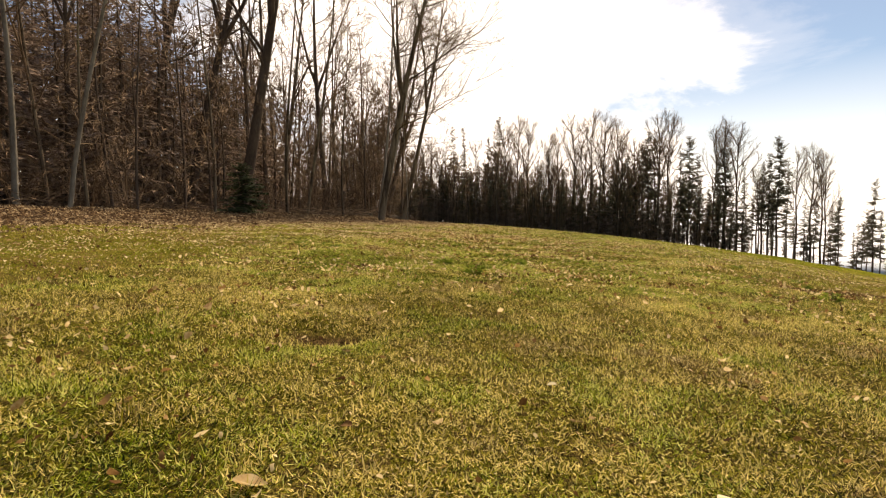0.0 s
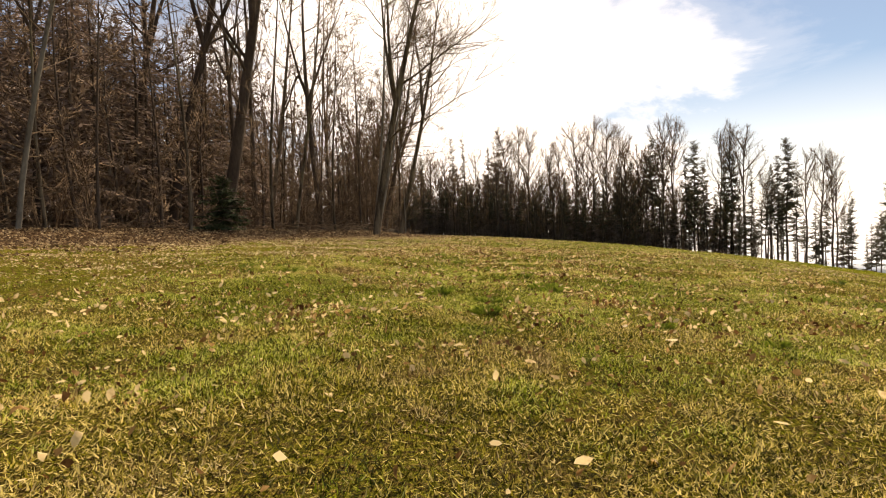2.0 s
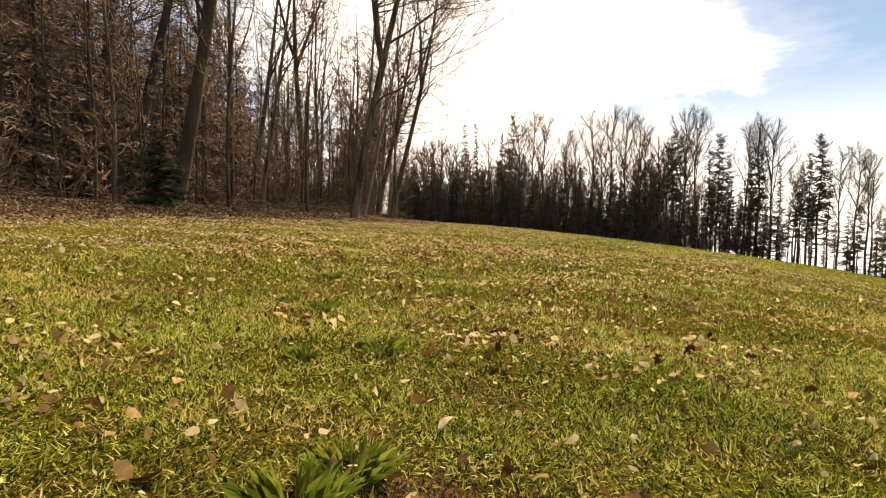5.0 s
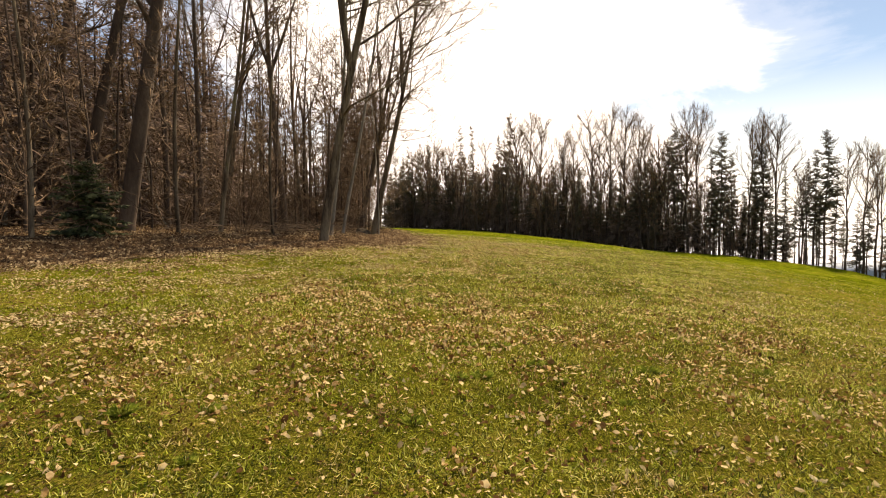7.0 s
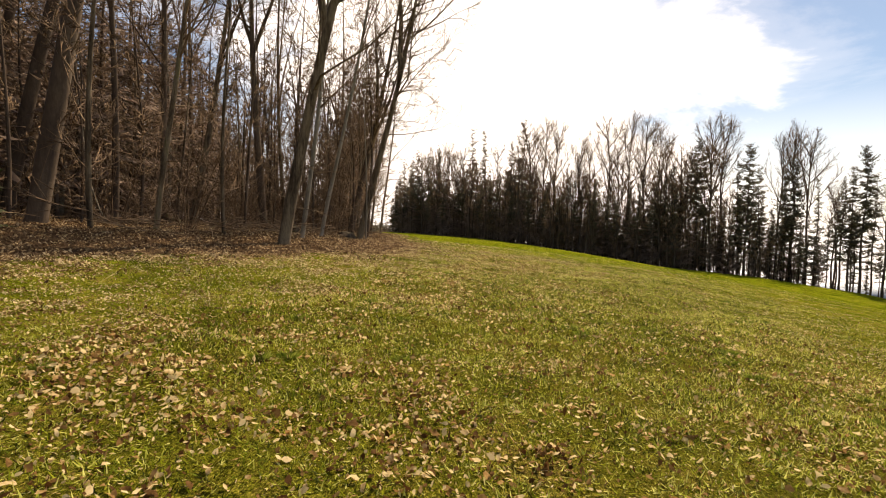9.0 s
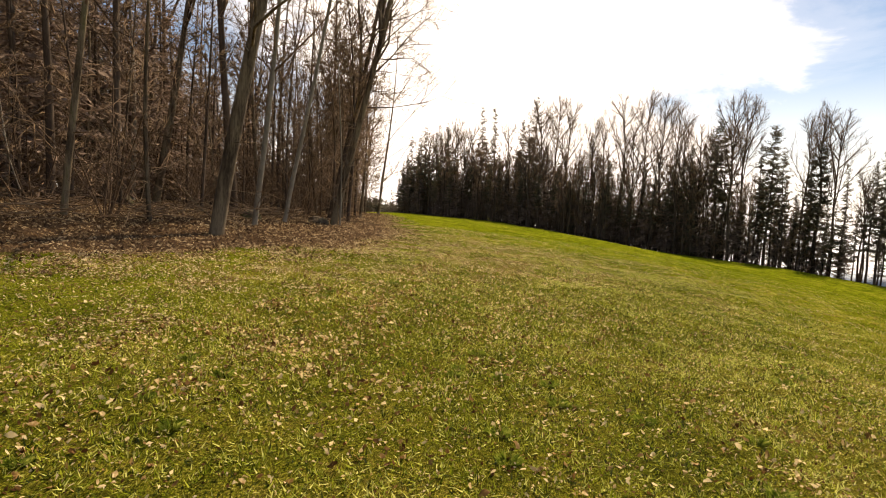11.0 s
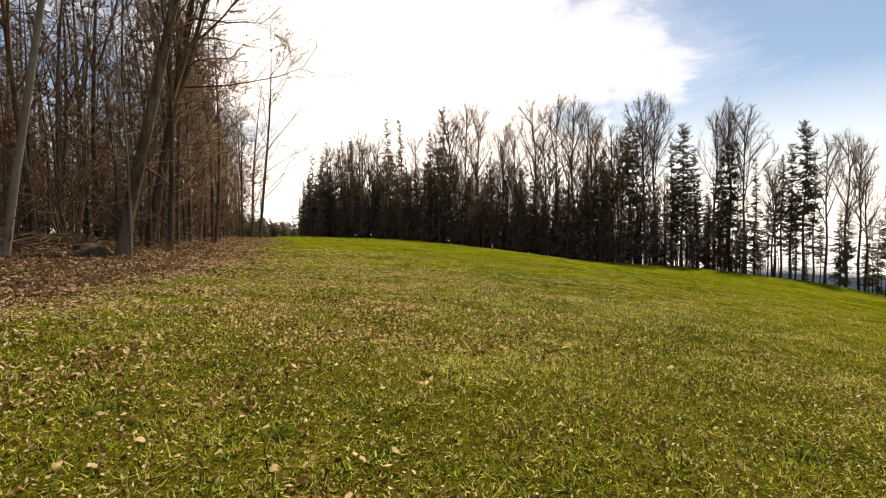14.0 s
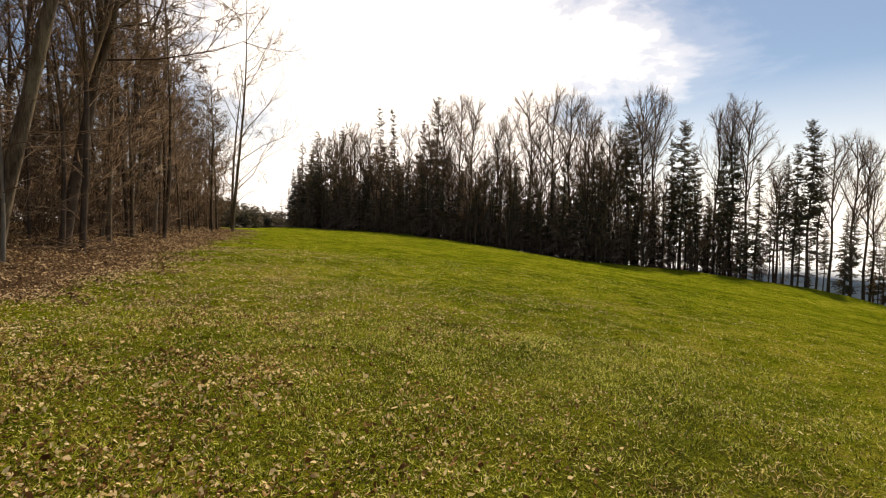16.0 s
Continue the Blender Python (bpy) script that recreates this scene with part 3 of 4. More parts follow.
def spruce_tree(seed, height, r0, low=0.12, width=0.17, whorls=24, per=6, sprays=7, ragged=0.25, dead=True, taper=0.7, sweep=0.14, frond=1.0, slim=1.0, needle=None):
    """A spruce: trunk, hanging needled boughs above, dry bare boughs below."""
    rng = random.Random(seed)
    trunk, dry = Tubes(), Tubes()
    v, f = [], []
    pts = [Vector((0, 0, -0.3))] + [Vector((0.006 * height * math.sin(k * 1.1 + seed), 0.006 * height * math.cos(k * 0.9 + seed), height * k / 8)) for k in range(1, 9)]
    trunk.tube(pts, [r0 * (1 - k / 8.3) for k in range(8)] + [0.003], 7)
    for w in range(whorls * per):
        t = (w // per + 0.5 + rng.gauss(0, 0.42)) / whorls
        t = low + (1 - low) * min(max(t, 0.02), 0.985) ** 0.8
        shape = (1 - t) ** taper * (0.5 + 0.5 * min(1, (t - low) / 0.2 + 0.15))
        if t < 0.82 and rng.random() < ragged * (0.5 + 0.5 * math.sin(t * 23 + seed)):
            continue
        L = height * width * shape * rng.uniform(1 - ragged * 1.8, 1.15) + 0.012 * height
        ang = rng.uniform(0, 2 * math.pi)
        out = Vector((math.cos(ang), math.sin(ang), 0))
        p0, _ = along(pts, t)
        rise = 0.35 if t > 0.85 else -0.10 - 0.35 * (1 - t) + rng.uniform(-0.1, 0.1)
        b = [p0, p0 + out * L * 0.5 + Vector((0, 0, L * rise * 0.55)), p0 + out * L + Vector((0, 0, L * (rise + sweep)))]
        dry.tube([b[0], b[2]], [0.02, 0.003], 3)
        side = Vector((-out.y, out.x, 0))
        count = max(4, int(1.7 * sprays * (0.5 + L / (height * width))))
        for s in range(count):
            u = (s + rng.uniform(0.2, 1.0)) / count
            q, _ = along(b, u)
            ln = frond * (0.05 + 0.011 * height * (1 - 0.6 * t) + 0.26 * L) * rng.uniform(0.55, 1.25) * (1.15 - 0.5 * u)
            wd = slim * ln * rng.uniform(0.20, 0.36)
            sg = -1 if s % 2 else 1
            dirv = (side * sg * rng.uniform(0.4, 1.0) + out * rng.uniform(0.3, 0.9) + Vector((0, 0, rng.uniform(-0.8, 0.1)))).normalized()
            crossv = dirv.cross(Vector((rng.uniform(-0.7, 0.7), rng.uniform(-0.7, 0.7), 1))).normalized()
            o = len(v)
            tip = q + dirv * ln
            midp = q + dirv * ln * rng.uniform(0.35, 0.6)
            sag = Vector((0, 0, wd * 0.7))
            for pt in (q, midp + crossv * wd - sag, tip, midp - crossv * wd - sag):
                v.append((pt.x, pt.y, pt.z))
            f.extend(((o, o + 1, o + 2), (o, o + 2, o + 3)))
    if dead:
        for w in range(int(18 + 46 * low)):
            t = rng.uniform(0.03, low + 0.12)
            p0, _ = along(pts, t)
            ang = rng.uniform(0, 2 * math.pi)
            out = Vector((math.cos(ang), math.sin(ang), rng.uniform(-0.35, 0.05)))
            b = bent(rng, p0, out, rng.uniform(0.8, height * width * 0.9), 3, 0.08, -0.03)
            dry.tube(b, [0.016, 0.012, 0.008, 0.003], 3)
            for s in range(2):
                q, d = along(b, rng.uniform(0.3, 0.98))
                dry.tube(bent(rng, q, side_way(rng, d, radians(50), 0.3), rng.uniform(0.2, 0.7), 1, 0, 0), [0.009, 0.002], 3)
    return trunk.mesh("trunk", M_DARKBARK), dry.mesh("boughwork", M_DEADNEEDLE), mesh_from("needles", v, f, needle or M_NEEDLE)


def bush(seed, height, stems, n2=5, n3=3, wide=0.35):
    rng = random.Random(seed)
    t1, t2 = Tubes(), Tubes()
    for s in range(stems):
        a = rng.uniform(0, 2 * math.pi)
        st = Vector((math.cos(a), math.sin(a), 0)) * rng.uniform(0, 0.35)
        w = Vector((math.cos(a) * rng.uniform(0.1, wide * 2), math.sin(a) * rng.uniform(0.1, wide * 2), 1))
        L = height * rng.uniform(0.55, 1.05)
        b = bent(rng, st - Vector((0, 0, 0.1)), w, L, 5, 0.08, 0.03)
        t1.tube(b, [0.018, 0.016, 0.013, 0.01, 0.007, 0.003], 4)
        for j in range(n2):
            p, d = along(b, rng.uniform(0.2, 0.97))
            c = bent(rng, p, side_way(rng, d, radians(rng.uniform(25, 65))), L * rng.uniform(0.18, 0.4), 2, 0.13, 0.05)
            t2.tube(c, [0.010, 0.008, 0.002], 3)
            for q in range(n3):
                p3, d3 = along(c, rng.uniform(0.15, 0.95))
                t2.tube(bent(rng, p3, side_way(rng, d3, radians(rng.uniform(25, 60))), L * rng.uniform(0.06, 0.16), 1, 0, 0), [0.006, 0.002], 3)
    return t1.mesh("brushwood", M_TWIG), t2.mesh("twigwork", M_TWIG)


def thing(name, meshes, m, label, category, group=""):
    """An Empty at the base with one child mesh a part."""
    root = new(name)
    root.empty_display_size = 0.3
    for entry in meshes:
        owner = root
        for me in (entry if isinstance(entry, tuple) else (entry,)):
            if len(me.vertices):
                kind = me.name.split(".")[0]
                ob = new(kind, me)
                ob.parent = owner
                owner = ob
                if kind in ("twigwork", "branchwork", "needles", "boughwork", "brushwood"):
                    tagged(ob, kind="stuff")
    root.matrix_basis = m
    return tagged(root, label, category, group)


def stand(x, y, turn=0.0, size=1.0, sink=0.03):
    return pose(x, y, float(surf(x, y)) - sink, 0, 0, turn) @ Matrix.Diagonal((size, size, size, 1))


def place_copy(root, x, y, turn, size, sink=0.03):
    ob = copy_thing(root, Matrix())
    ob.matrix_basis = stand(x, y, turn, size, sink)
    return ob


EDGE_GROUP, WOOD_GROUP, FAR_GROUP = "trees at the wood's edge", "trees inside the wood", "trees of the far wood"


def edge_trees():
    # x, y, height, radius, lean, crown start, spread, fork, bark, label
    rows = (
        (-3.55, 26.0, 16.5, 0.165, (0.215, 0.02), 0.31, 0.32, True, M_BEECH, "tall leaning bare beech with grey bark beside the meadow"),
        (-4.1, 29.2, 16, 0.075, (0.12, 0.0), 0.32, 0.22, False, M_PALE, "slender pale leaning bare beech at the meadow's edge"),
        (-4.25, 31.8, 17, 0.07, (0.15, 0.02), 0.34, 0.22, False, M_PALE, "thin pale bowed bare beech in the leaf litter"),
        (-3.3, 34.2, 15.5, 0.145, (0.19, 0.0), 0.42, 0.36, True, M_BEECH, "big leaning bare beech beside a mossy stump"),
        (-7.0, 25.6, 14, 0.075, (0.11, 0.0), 0.36, 0.2, False, M_BEECH, "thin bare young beech with low twigs"),
        (-14.2, 28.6, 21, 0.24, (0.20, 0.0), 0.46, 0.22, True, M_DARKBARK, "tall straight dark-barked bare beech in the wood"),
        (-9.9, 24.9, 22, 0.26, (0.22, 0.02), 0.34, 0.26, True, M_DARKBARK, "thick dark-barked leaning bare tree beside a young spruce"),
        (-12.1, 36.7, 18, 0.17, (0.16, 0.0), 0.4, 0.24, False, M_BEECH, "bare grey-brown beech in the wood"),
        (-5.4, 40.8, 9, 0.05, (0.10, 0.0), 0.3, 0.22, False, M_BEECH, "small crooked bare sapling at the wood's edge"),
        (-7.4, 49.9, 13, 0.09, (0.06, 0.0), 0.3, 0.22, False, M_PALE, "thin pale-barked bare tree at the wood's edge"),
        (-7.6, 62.0, 17, 0.11, (0.05, 0.0), 0.14, 0.3, False, M_BEECH, "lone bare young beech with upswept twigs"),
        (-12.5, 77.0, 17, 0.13, (0.08, 0.0), 0.2, 0.22, False, M_BEECH, "bare beech at the end of the wood's edge"),
        (-19.2, 32.0, 22, 0.26, (0.20, 0.0), 0.42, 0.24, True, M_DARKBARK, "tall dark bare beech in the wood"),
        (-2.95, 34.05, 9, 0.028, (0.02, 0.0), 0.5, 0.14, False, M_PALE, "slender pale sapling close beside a big beech"),
        (-4.9, 39.0, 15, 0.16, (0.18, 0.0), 0.36, 0.34, True, M_DARKBARK, "dark leaning bare beech with low limbs behind a bigger one"),
        (-11.2, 15.5, 15, 0.06, (0.19, 0.0), 0.4, 0.2, False, M_PALE, "slender pale-barked bare tree"),
    )
    for i, (x, y, h, r, lean, crown, spr, fork, bark, label) in enumerate(rows):
        meshes = bare_tree(101 + i, h, r, lean, crown, spr, n1=(24 if fork else 22) if x > -8 and h > 13 else 18 if h > 13 else 14, n2=6 if x > -8 else 5, n3=6, n4=2, fork=fork, bark=bark, low_twigs=16, thick=1.15, reach=0.8 if x > -8 else 0.3, split=True, ang=(38, 74) if fork else (32, 66), bias=1.25 if fork else 1.0, fork_at=(crown, crown + 0.1))
        thing("bare_tree", meshes, stand(x, y), label, "tree", EDGE_GROUP)


edge_trees()


def joined_belt(sources, spots, name, label):
    """Many far trees that nobody could count, as one mesh."""
    vs, fs, ms, off = [], [], [], 0
    for k, (x, y, turn, size) in enumerate(spots):
        m = np.array(stand(x, y, turn, size))
        for slot, me in enumerate(sources[k % len(sources)]):
            co = np.empty(len(me.vertices) * 3)
            me.vertices.foreach_get("co", co)
            co = co.reshape(-1, 3) @ m[:3, :3].T + m[:3, 3]
            me.calc_loop_triangles()
            tri = np.empty(len(me.loop_triangles) * 3, np.int32)
            me.loop_triangles.foreach_get("vertices", tri)
            vs.append(co)
            fs.append(tri.reshape(-1, 3) + off)
            ms.append(np.full(len(tri) // 3, slot, np.int32))
            off += len(co)
    me = mesh_np(name, np.concatenate(vs), np.concatenate(fs), sources[0][0].materials[0])
    for piece in sources[0][1:]:
        me.materials.append(piece.materials[0])
    me.polygons.foreach_set("material_index", np.concatenate(ms))
    return tagged(new(name, me), label, "trees", kind="stuff")


def far_line(x):
    return 102.0 - 0.72 * x


def woods():
    rng = random.Random(7)
    tall = [thing("bare_tree", bare_tree(300 + i, 18, 0.10 + 0.03 * (i % 3), (rng.uniform(-0.03, 0.08), rng.uniform(-0.04, 0.04)), 0.30, 0.2, n1=16, n2=5, n3=7, n4=0, fork=i % 2 == 0,
            bark=(M_BEECH, M_DARKBARK, M_DARKBARK, M_PALE, M_DARKBARK)[i], low_twigs=22, thick=1.5), stand(-17 - 4 * i, 40 + 7 * i), "tall bare beech among many others in the wood", "tree", WOOD_GROUP) for i in range(5)]
    poles = [thing("young_tree", bare_tree(340 + i, 10, 0.045, (rng.uniform(-0.02, 0.10), rng.uniform(-0.05, 0.05)), 0.12, 0.19, n1=18, n2=5, n3=6, n4=0, low_twigs=10,
             bark=(M_BEECH, M_DARKBARK, M_DARKBARK, M_BEECH)[i], thick=1.9), stand(-10 - 2 * i, 38 + 4 * i), "thin bare young tree with brown twigs in the wood", "tree", WOOD_GROUP) for i in range(4)]
    firs = [thing("spruce_tree", spruce_tree(380 + i, 17, 0.15, low=(0.22, 0.10, 0.3, 0.05)[i], width=(0.16, 0.18, 0.15, 0.17)[i], whorls=24, per=6, sprays=12, frond=0.46, slim=0.75, sweep=0.2), stand(-24 - 5 * i, 38 + 9 * i),
            "dark spruce with drooping boughs behind bare trees", "tree", WOOD_GROUP) for i in range(4)]
    thicket = [thing("young_tree", bare_tree(440 + i, 9, 0.05, (0, 0), 0.04, 0.17, n1=17, n2=5, n3=5, n4=0, bark=M_DARKBARK, thick=3.6), stand(-18 - 5 * i, 30 + 9 * i),
               "dense bare brown young growth inside the wood", "tree", WOOD_GROUP) for i in range(3)]
    belt = [spruce_tree(460 + i, 10, 0.10, low=0.02, width=0.25, whorls=16, per=6, sprays=6, ragged=0.2, dead=False, frond=0.75, taper=0.55, needle=M_DRYBOUGH) for i in range(3)]
    deep_growth = [spruce_tree(465 + i, 10, 0.10, low=0.02, width=0.25, whorls=15, per=6, sprays=6, ragged=0.2, dead=False, frond=0.80, slim=0.52, taper=0.55, needle=M_DRYBOUGH) for i in range(3)]
    margin = [thing("bare_tree", bare_tree(590 + i, 13, 0.085, (0.05, 0), 0.14, 0.27, n1=26, n2=6, n3=8, n4=0, fork=i == 1, bark=(M_BEECH, M_DARKBARK, M_BEECH)[i], thick=2.1, low_twigs=10),
              stand((-6.6, -9.4, -12.7)[i], (44.0, 53.5, 66.0)[i], 25 * i, (0.85, 0.75, 0.8)[i]), "bare beech with a wide twiggy crown at the wood's margin", "tree", EDGE_GROUP) for i in range(3)]
    brush = [thing("bare_bush", bush(420 + i, 3.6, 11, 6, 3), stand(-9 - i, 44 + 3 * i), "leafless brown bush in the leaf litter", "bush", "bushes under the trees") for i in range(4)]
    taken = [(-3.55, 26.0), (-4, 29.2), (-4.1, 31.8), (-3.1, 34.2), (-7, 25.6), (-9.9, 24.9), (-14.2, 28.6), (-9.6, 24.2)]

    def free(x, y, gap):
        if all((x - a) ** 2 + (y - b) ** 2 > gap * gap for a, b in taken):
            taken.append((x, y))
            return True
        return False
    # the wood on the left
    for src, count, lo, hi, gap, smin, smax in ((tall, 36, 5.5, 28, 2.6, 0.75, 1.2), (firs, 28, 13, 26, 2.4, 0.40, 0.62), (thicket, 90, 8, 26, 1.3, 0.7, 1.25), (poles, 62, 3.4, 16, 1.2, 0.55, 1.3), (brush, 76, 5.5, 22, 0.9, 0.5, 1.2)):
        made = tries = 0
        while made < count and tries < 5000:
            tries += 1
            y = rng.uniform(-14, 92)
            d = rng.uniform(lo, hi) if rng.random() < 0.5 else rng.uniform(lo, lo + (hi - lo) * 0.5)
            x = float(litter_edge(y)) - d - (1.5 if y < 18 else 0)
            if y > 50 and x < -20 - 0.3 * (92 - y):
                continue
            if free(x, y, gap):
                place_copy(rng.choice(src), x, y, rng.uniform(0, 360), rng.uniform(smin, smax))
                made += 1
    spots = []
    for k in range(280):
        y = -18 + 1.55 * (k // 4) + rng.uniform(-0.5, 0.5)
        d = (14, 20, 27, 34)[k % 4] + rng.uniform(-2, 2)
        if y > 60 and k % 4 < 3:
            continue
        spots.append((float(litter_edge(y)) - d * (1 - 0.5 * float(smooth(60, 90, y))), y, rng.uniform(0, 360), rng.uniform(0.95, 1.3) + 0.34 * (k % 4) * (1 - 0.6 * float(smooth(45, 70, y)))))
    joined_belt(deep_growth, spots, "spruce_thicket", "dense brown dry-branched spruce growth deep inside the wood")
    # tall crowns closing the wood above its further edge
    for k in range(44):
        y = 36 + 0.95 * k + rng.uniform(-0.5, 0.5)
        x = float(litter_edge(y)) - rng.uniform(4.5, 15.0)
        if free(x, y, 1.2):
            place_copy(rng.choice(tall if k % 3 else margin), x, y, rng.uniform(0, 360), rng.uniform(0.85, 1.15))
    # the overhanging edge further on
    for k in range(64):
        y = 37 + 0.68 * k + rng.uniform(-0.5, 0.5)
        x = float(litter_edge(y)) - rng.uniform(1.6, 5.0)
        if free(x, y, 1.0):
            place_copy(rng.choice(margin if k % 3 else poles), x, y, rng.uniform(0, 360), rng.uniform(0.6, 0.95))
    for k in range(84):
        y = 36 + 0.52 * k + rng.uniform(-0.5, 0.5)
        x = float(litter_edge(y)) - rng.uniform(2.6, 10.0)
        if free(x, y, 0.6):
            place_copy(rng.choice(thicket if k % 3 else brush), x, y, rng.uniform(0, 360), rng.uniform(0.7, 1.2))
    # the far wood
    ffirs = [thing("spruce_tree", spruce_tree(480 + i, 17, 0.17, low=(0.06, 0.24, 0.34, 0.10, 0.30)[i], width=(0.16, 0.15, 0.13, 0.085, 0.14)[i], whorls=23, per=6, sprays=8, frond=0.88, ragged=(0.25, 0.35, 0.28, 0.2, 0.42)[i],
             taper=(0.7, 0.6, 0.42, 0.6, 0.5)[i], sweep=(0.14, 0.22, 0.3, 0.2, 0.28)[i]),
             stand((14, 21, 27, 33, 39)[i], far_line((14, 21, 27, 33, 39)[i]) + 3 + i, 0, (0.5, 0.55, 0.75, 0.6, 0.7)[i]), "dark ragged spruce on the far side of the meadow", "tree", FAR_GROUP) for i in range(5)]
    fbare = [thing("bare_tree", dome_beech(520 + i, 21, 0.19, (0.17, 0.14, 0.20, 0.15, 0.12)[i], n1=(9, 8, 10, 8, 7)[i]), stand(-8 + 9 * i, 118 - 6 * i, 0, 0.75),
             "tall bare beech with a rounded fan-shaped crown in the far wood", "tree", FAR_GROUP) for i in range(5)]
    dense = [bare_tree(560 + i, 10, 0.07, (0, 0), 0.06, 0.20, n1=14, n2=5, n3=3, n4=0, bark=M_DARKBARK, thick=6.0) for i in range(3)]
    spots = []
    while len(spots) < 190:
        x = rng.uniform(-14.5, 48)
        if rng.random() > 0.8 * float(smooth(28, 42, x)):
            spots.append((x, far_line(x) + rng.uniform(0.6, 11), rng.uniform(0, 360), rng.uniform(0.75, 1.4) * (1 - 0.3 * float(smooth(28, 42, x)))))
    joined_belt(dense, spots, "undergrowth", "dense bare brown young growth under the far wood's tall trees")
    for src, count, deep, gap, smin, smax, xmin, xmax in ((ffirs, 166, 18, 1.3, 0.40, 0.68, -15.0, 64), (fbare, 76, 18, 1.5, 0.50, 0.80, -9.5, 66), (brush, 12, 4, 0.8, 0.6, 1.2, -14.0, 40)):
        made = tries = 0
        while made < count and tries < 5000:
            tries += 1
            x = rng.uniform(xmin, xmax)
            thin = float(smooth(27, 42, x))
            y = far_line(x) + rng.uniform(0.5, deep * (1 - 0.55 * thin))
            if free(x, y, gap * (1 + 0.15 * thin)):
                place_copy(rng.choice(src), x, y, rng.uniform(0, 360), rng.uniform(smin, smax) * (1 - 0.08 * thin))
                made += 1
    spots = []
    for k in range(178):
        x = -16.2 + 0.32 * k + rng.uniform(-0.4, 0.4)
        thin = float(smooth(22, 40, x))
        if rng.random() > 0.5 * thin:
            depth = (2.5, 6.5, 11.0)[k % 3] + rng.uniform(-1.5, 1.5)
            spots.append((x, far_line(x) + depth * (1 - 0.4 * thin), rng.uniform(0, 360), (0.62, 0.85, 1.05)[k % 3] * rng.uniform(0.8, 1.2) * (1 - 0.32 * thin)))
    joined_belt(belt, spots, "spruce_thicket", "dark low spruce growth filling the far wood")
    # the tall trees that make the far wood's outline: x, y, height
    for k, (x, y, h) in enumerate(((-8.7, 122.3, 17.3), (-4.8, 117.5, 18.3), (-1.8, 111.3, 16.6), (4.7, 112.6, 17.9), (10.0, 104.8, 20.7), (12.0, 105.3, 22.3), (13.8, 100.1, 20.7), (16.5, 96.2, 17.6),
                                   (18.9, 97.4, 19.6), (21.1, 94.8, 21.4), (22.9, 92.5, 21.5), (25.0, 90.0, 20.7), (26.9, 91.6, 20.9), (27.3, 87.4, 17.4), (28.4, 85.5, 16.0), (31.4, 84.4, 20.0), (33.5, 84.9, 20.4),
                                   (37.8, 79.8, 17.6), (38.8, 78.1, 18.7), (40.7, 78.7, 18.2), (42.0, 75.8, 12.0), (45.3, 72.4, 14.9), (46.5, 71.5, 15.8), (48.0, 71.5, 15.4))):
        place_copy(fbare[(3 * k) % 5], x, y, 77 * k, h / 19.8)
    for x, y, h, k in ((-16.8, 132.1, 13.7, 0), (-12.6, 121.0, 13.7, 0), (-13.4, 116.5, 14.6, 0), (-10.6, 115.0, 16.2, 0), (-15.6, 116.0, 7.0, 0), (-8.4, 113.5, 15.2, 1), (-12.0, 119.0, 15.4, 0), (-6.4, 114.5, 16.4, 0), (-14.4, 114.5, 9.0, 0), (-7.3, 123.3, 18.7, 0), (-0.2, 114.1, 20.4, 0), (2.1, 111.5, 20.0, 3), (6.9, 109.0, 18.2, 1), (9.2, 112.3, 24.1, 1), (27.2, 85.4, 13.9, 1),
                       (29.9, 84.4, 17.3, 2), (31.3, 85.4, 16.6, 4), (33.5, 80.9, 14.2, 1), (34.4, 80.2, 16.2, 2), (36.1, 81.0, 13.7, 4)):
        place_copy(ffirs[k], x, y, 40 * k + 9 * x, h / 17)
    for x, y, h, k in ((37.2, 77.2, 12.9, 4), (38.3, 77.5, 14.6, 2), (40.2, 76.0, 12.5, 3), (41.7, 74.0, 12.7, 1), (41.9, 72.9, 13.7, 4), (42.3, 71.6, 15.8, 2), (44.4, 73.0, 11.9, 1), (50.5, 93.9, 14.6, 3), (59.3, 96.0, 17.6, 4),
                       (52.0, 68.0, 13.0, 1), (55.0, 66.0, 12.0, 4)):
        place_copy(ffirs[k], x, y, 40 * k + 9 * x, h / 17)


woods()


# ---- distance ----
def ridge(name, mat, label, r, a0, a1, n, z0, amp, rough, seed):
    rng = random.Random(seed)
    v, f = [], []
    for i in range(n + 1):
        a = radians(a0 + (a1 - a0) * i / n)
        e = min(1, 6 * min(i / n, 1 - i / n)) if a1 - a0 < 350 else 1
        h = e * amp * (0.5 + 0.25 * math.sin(3 * a + seed) + 0.15 * math.sin(9 * a + 2) + 0.1 * math.sin(23 * a)) + rng.uniform(-1, 1) * rough
        c, s = math.sin(a), math.cos(a)
        v += [(r * c, r * s, z0 - 60), (r * c, r * s, z0 + 0.7 * h), (1.1 * r * c, 1.1 * r * s, z0 + h), (1.14 * r * c, 1.14 * r * s, z0 - 60)]
    for i in range(n):
        o = 4 * i
        for j in range(3):
            f.append((o + j, o + j + 1, o + j + 5, o + j + 4))
    tagged(new(name, mesh_from(name, v, f, mat, True)), label, "hills", kind="structure")


# the ridge's pale blue is painted haze, not the woods' own colour
ridge("far_hill", M_HAZYHILL, "wooded hills on the horizon, distance haze painted in pale blue", 1000, 0, 360, 300, -95, 34, 0.8, 3)


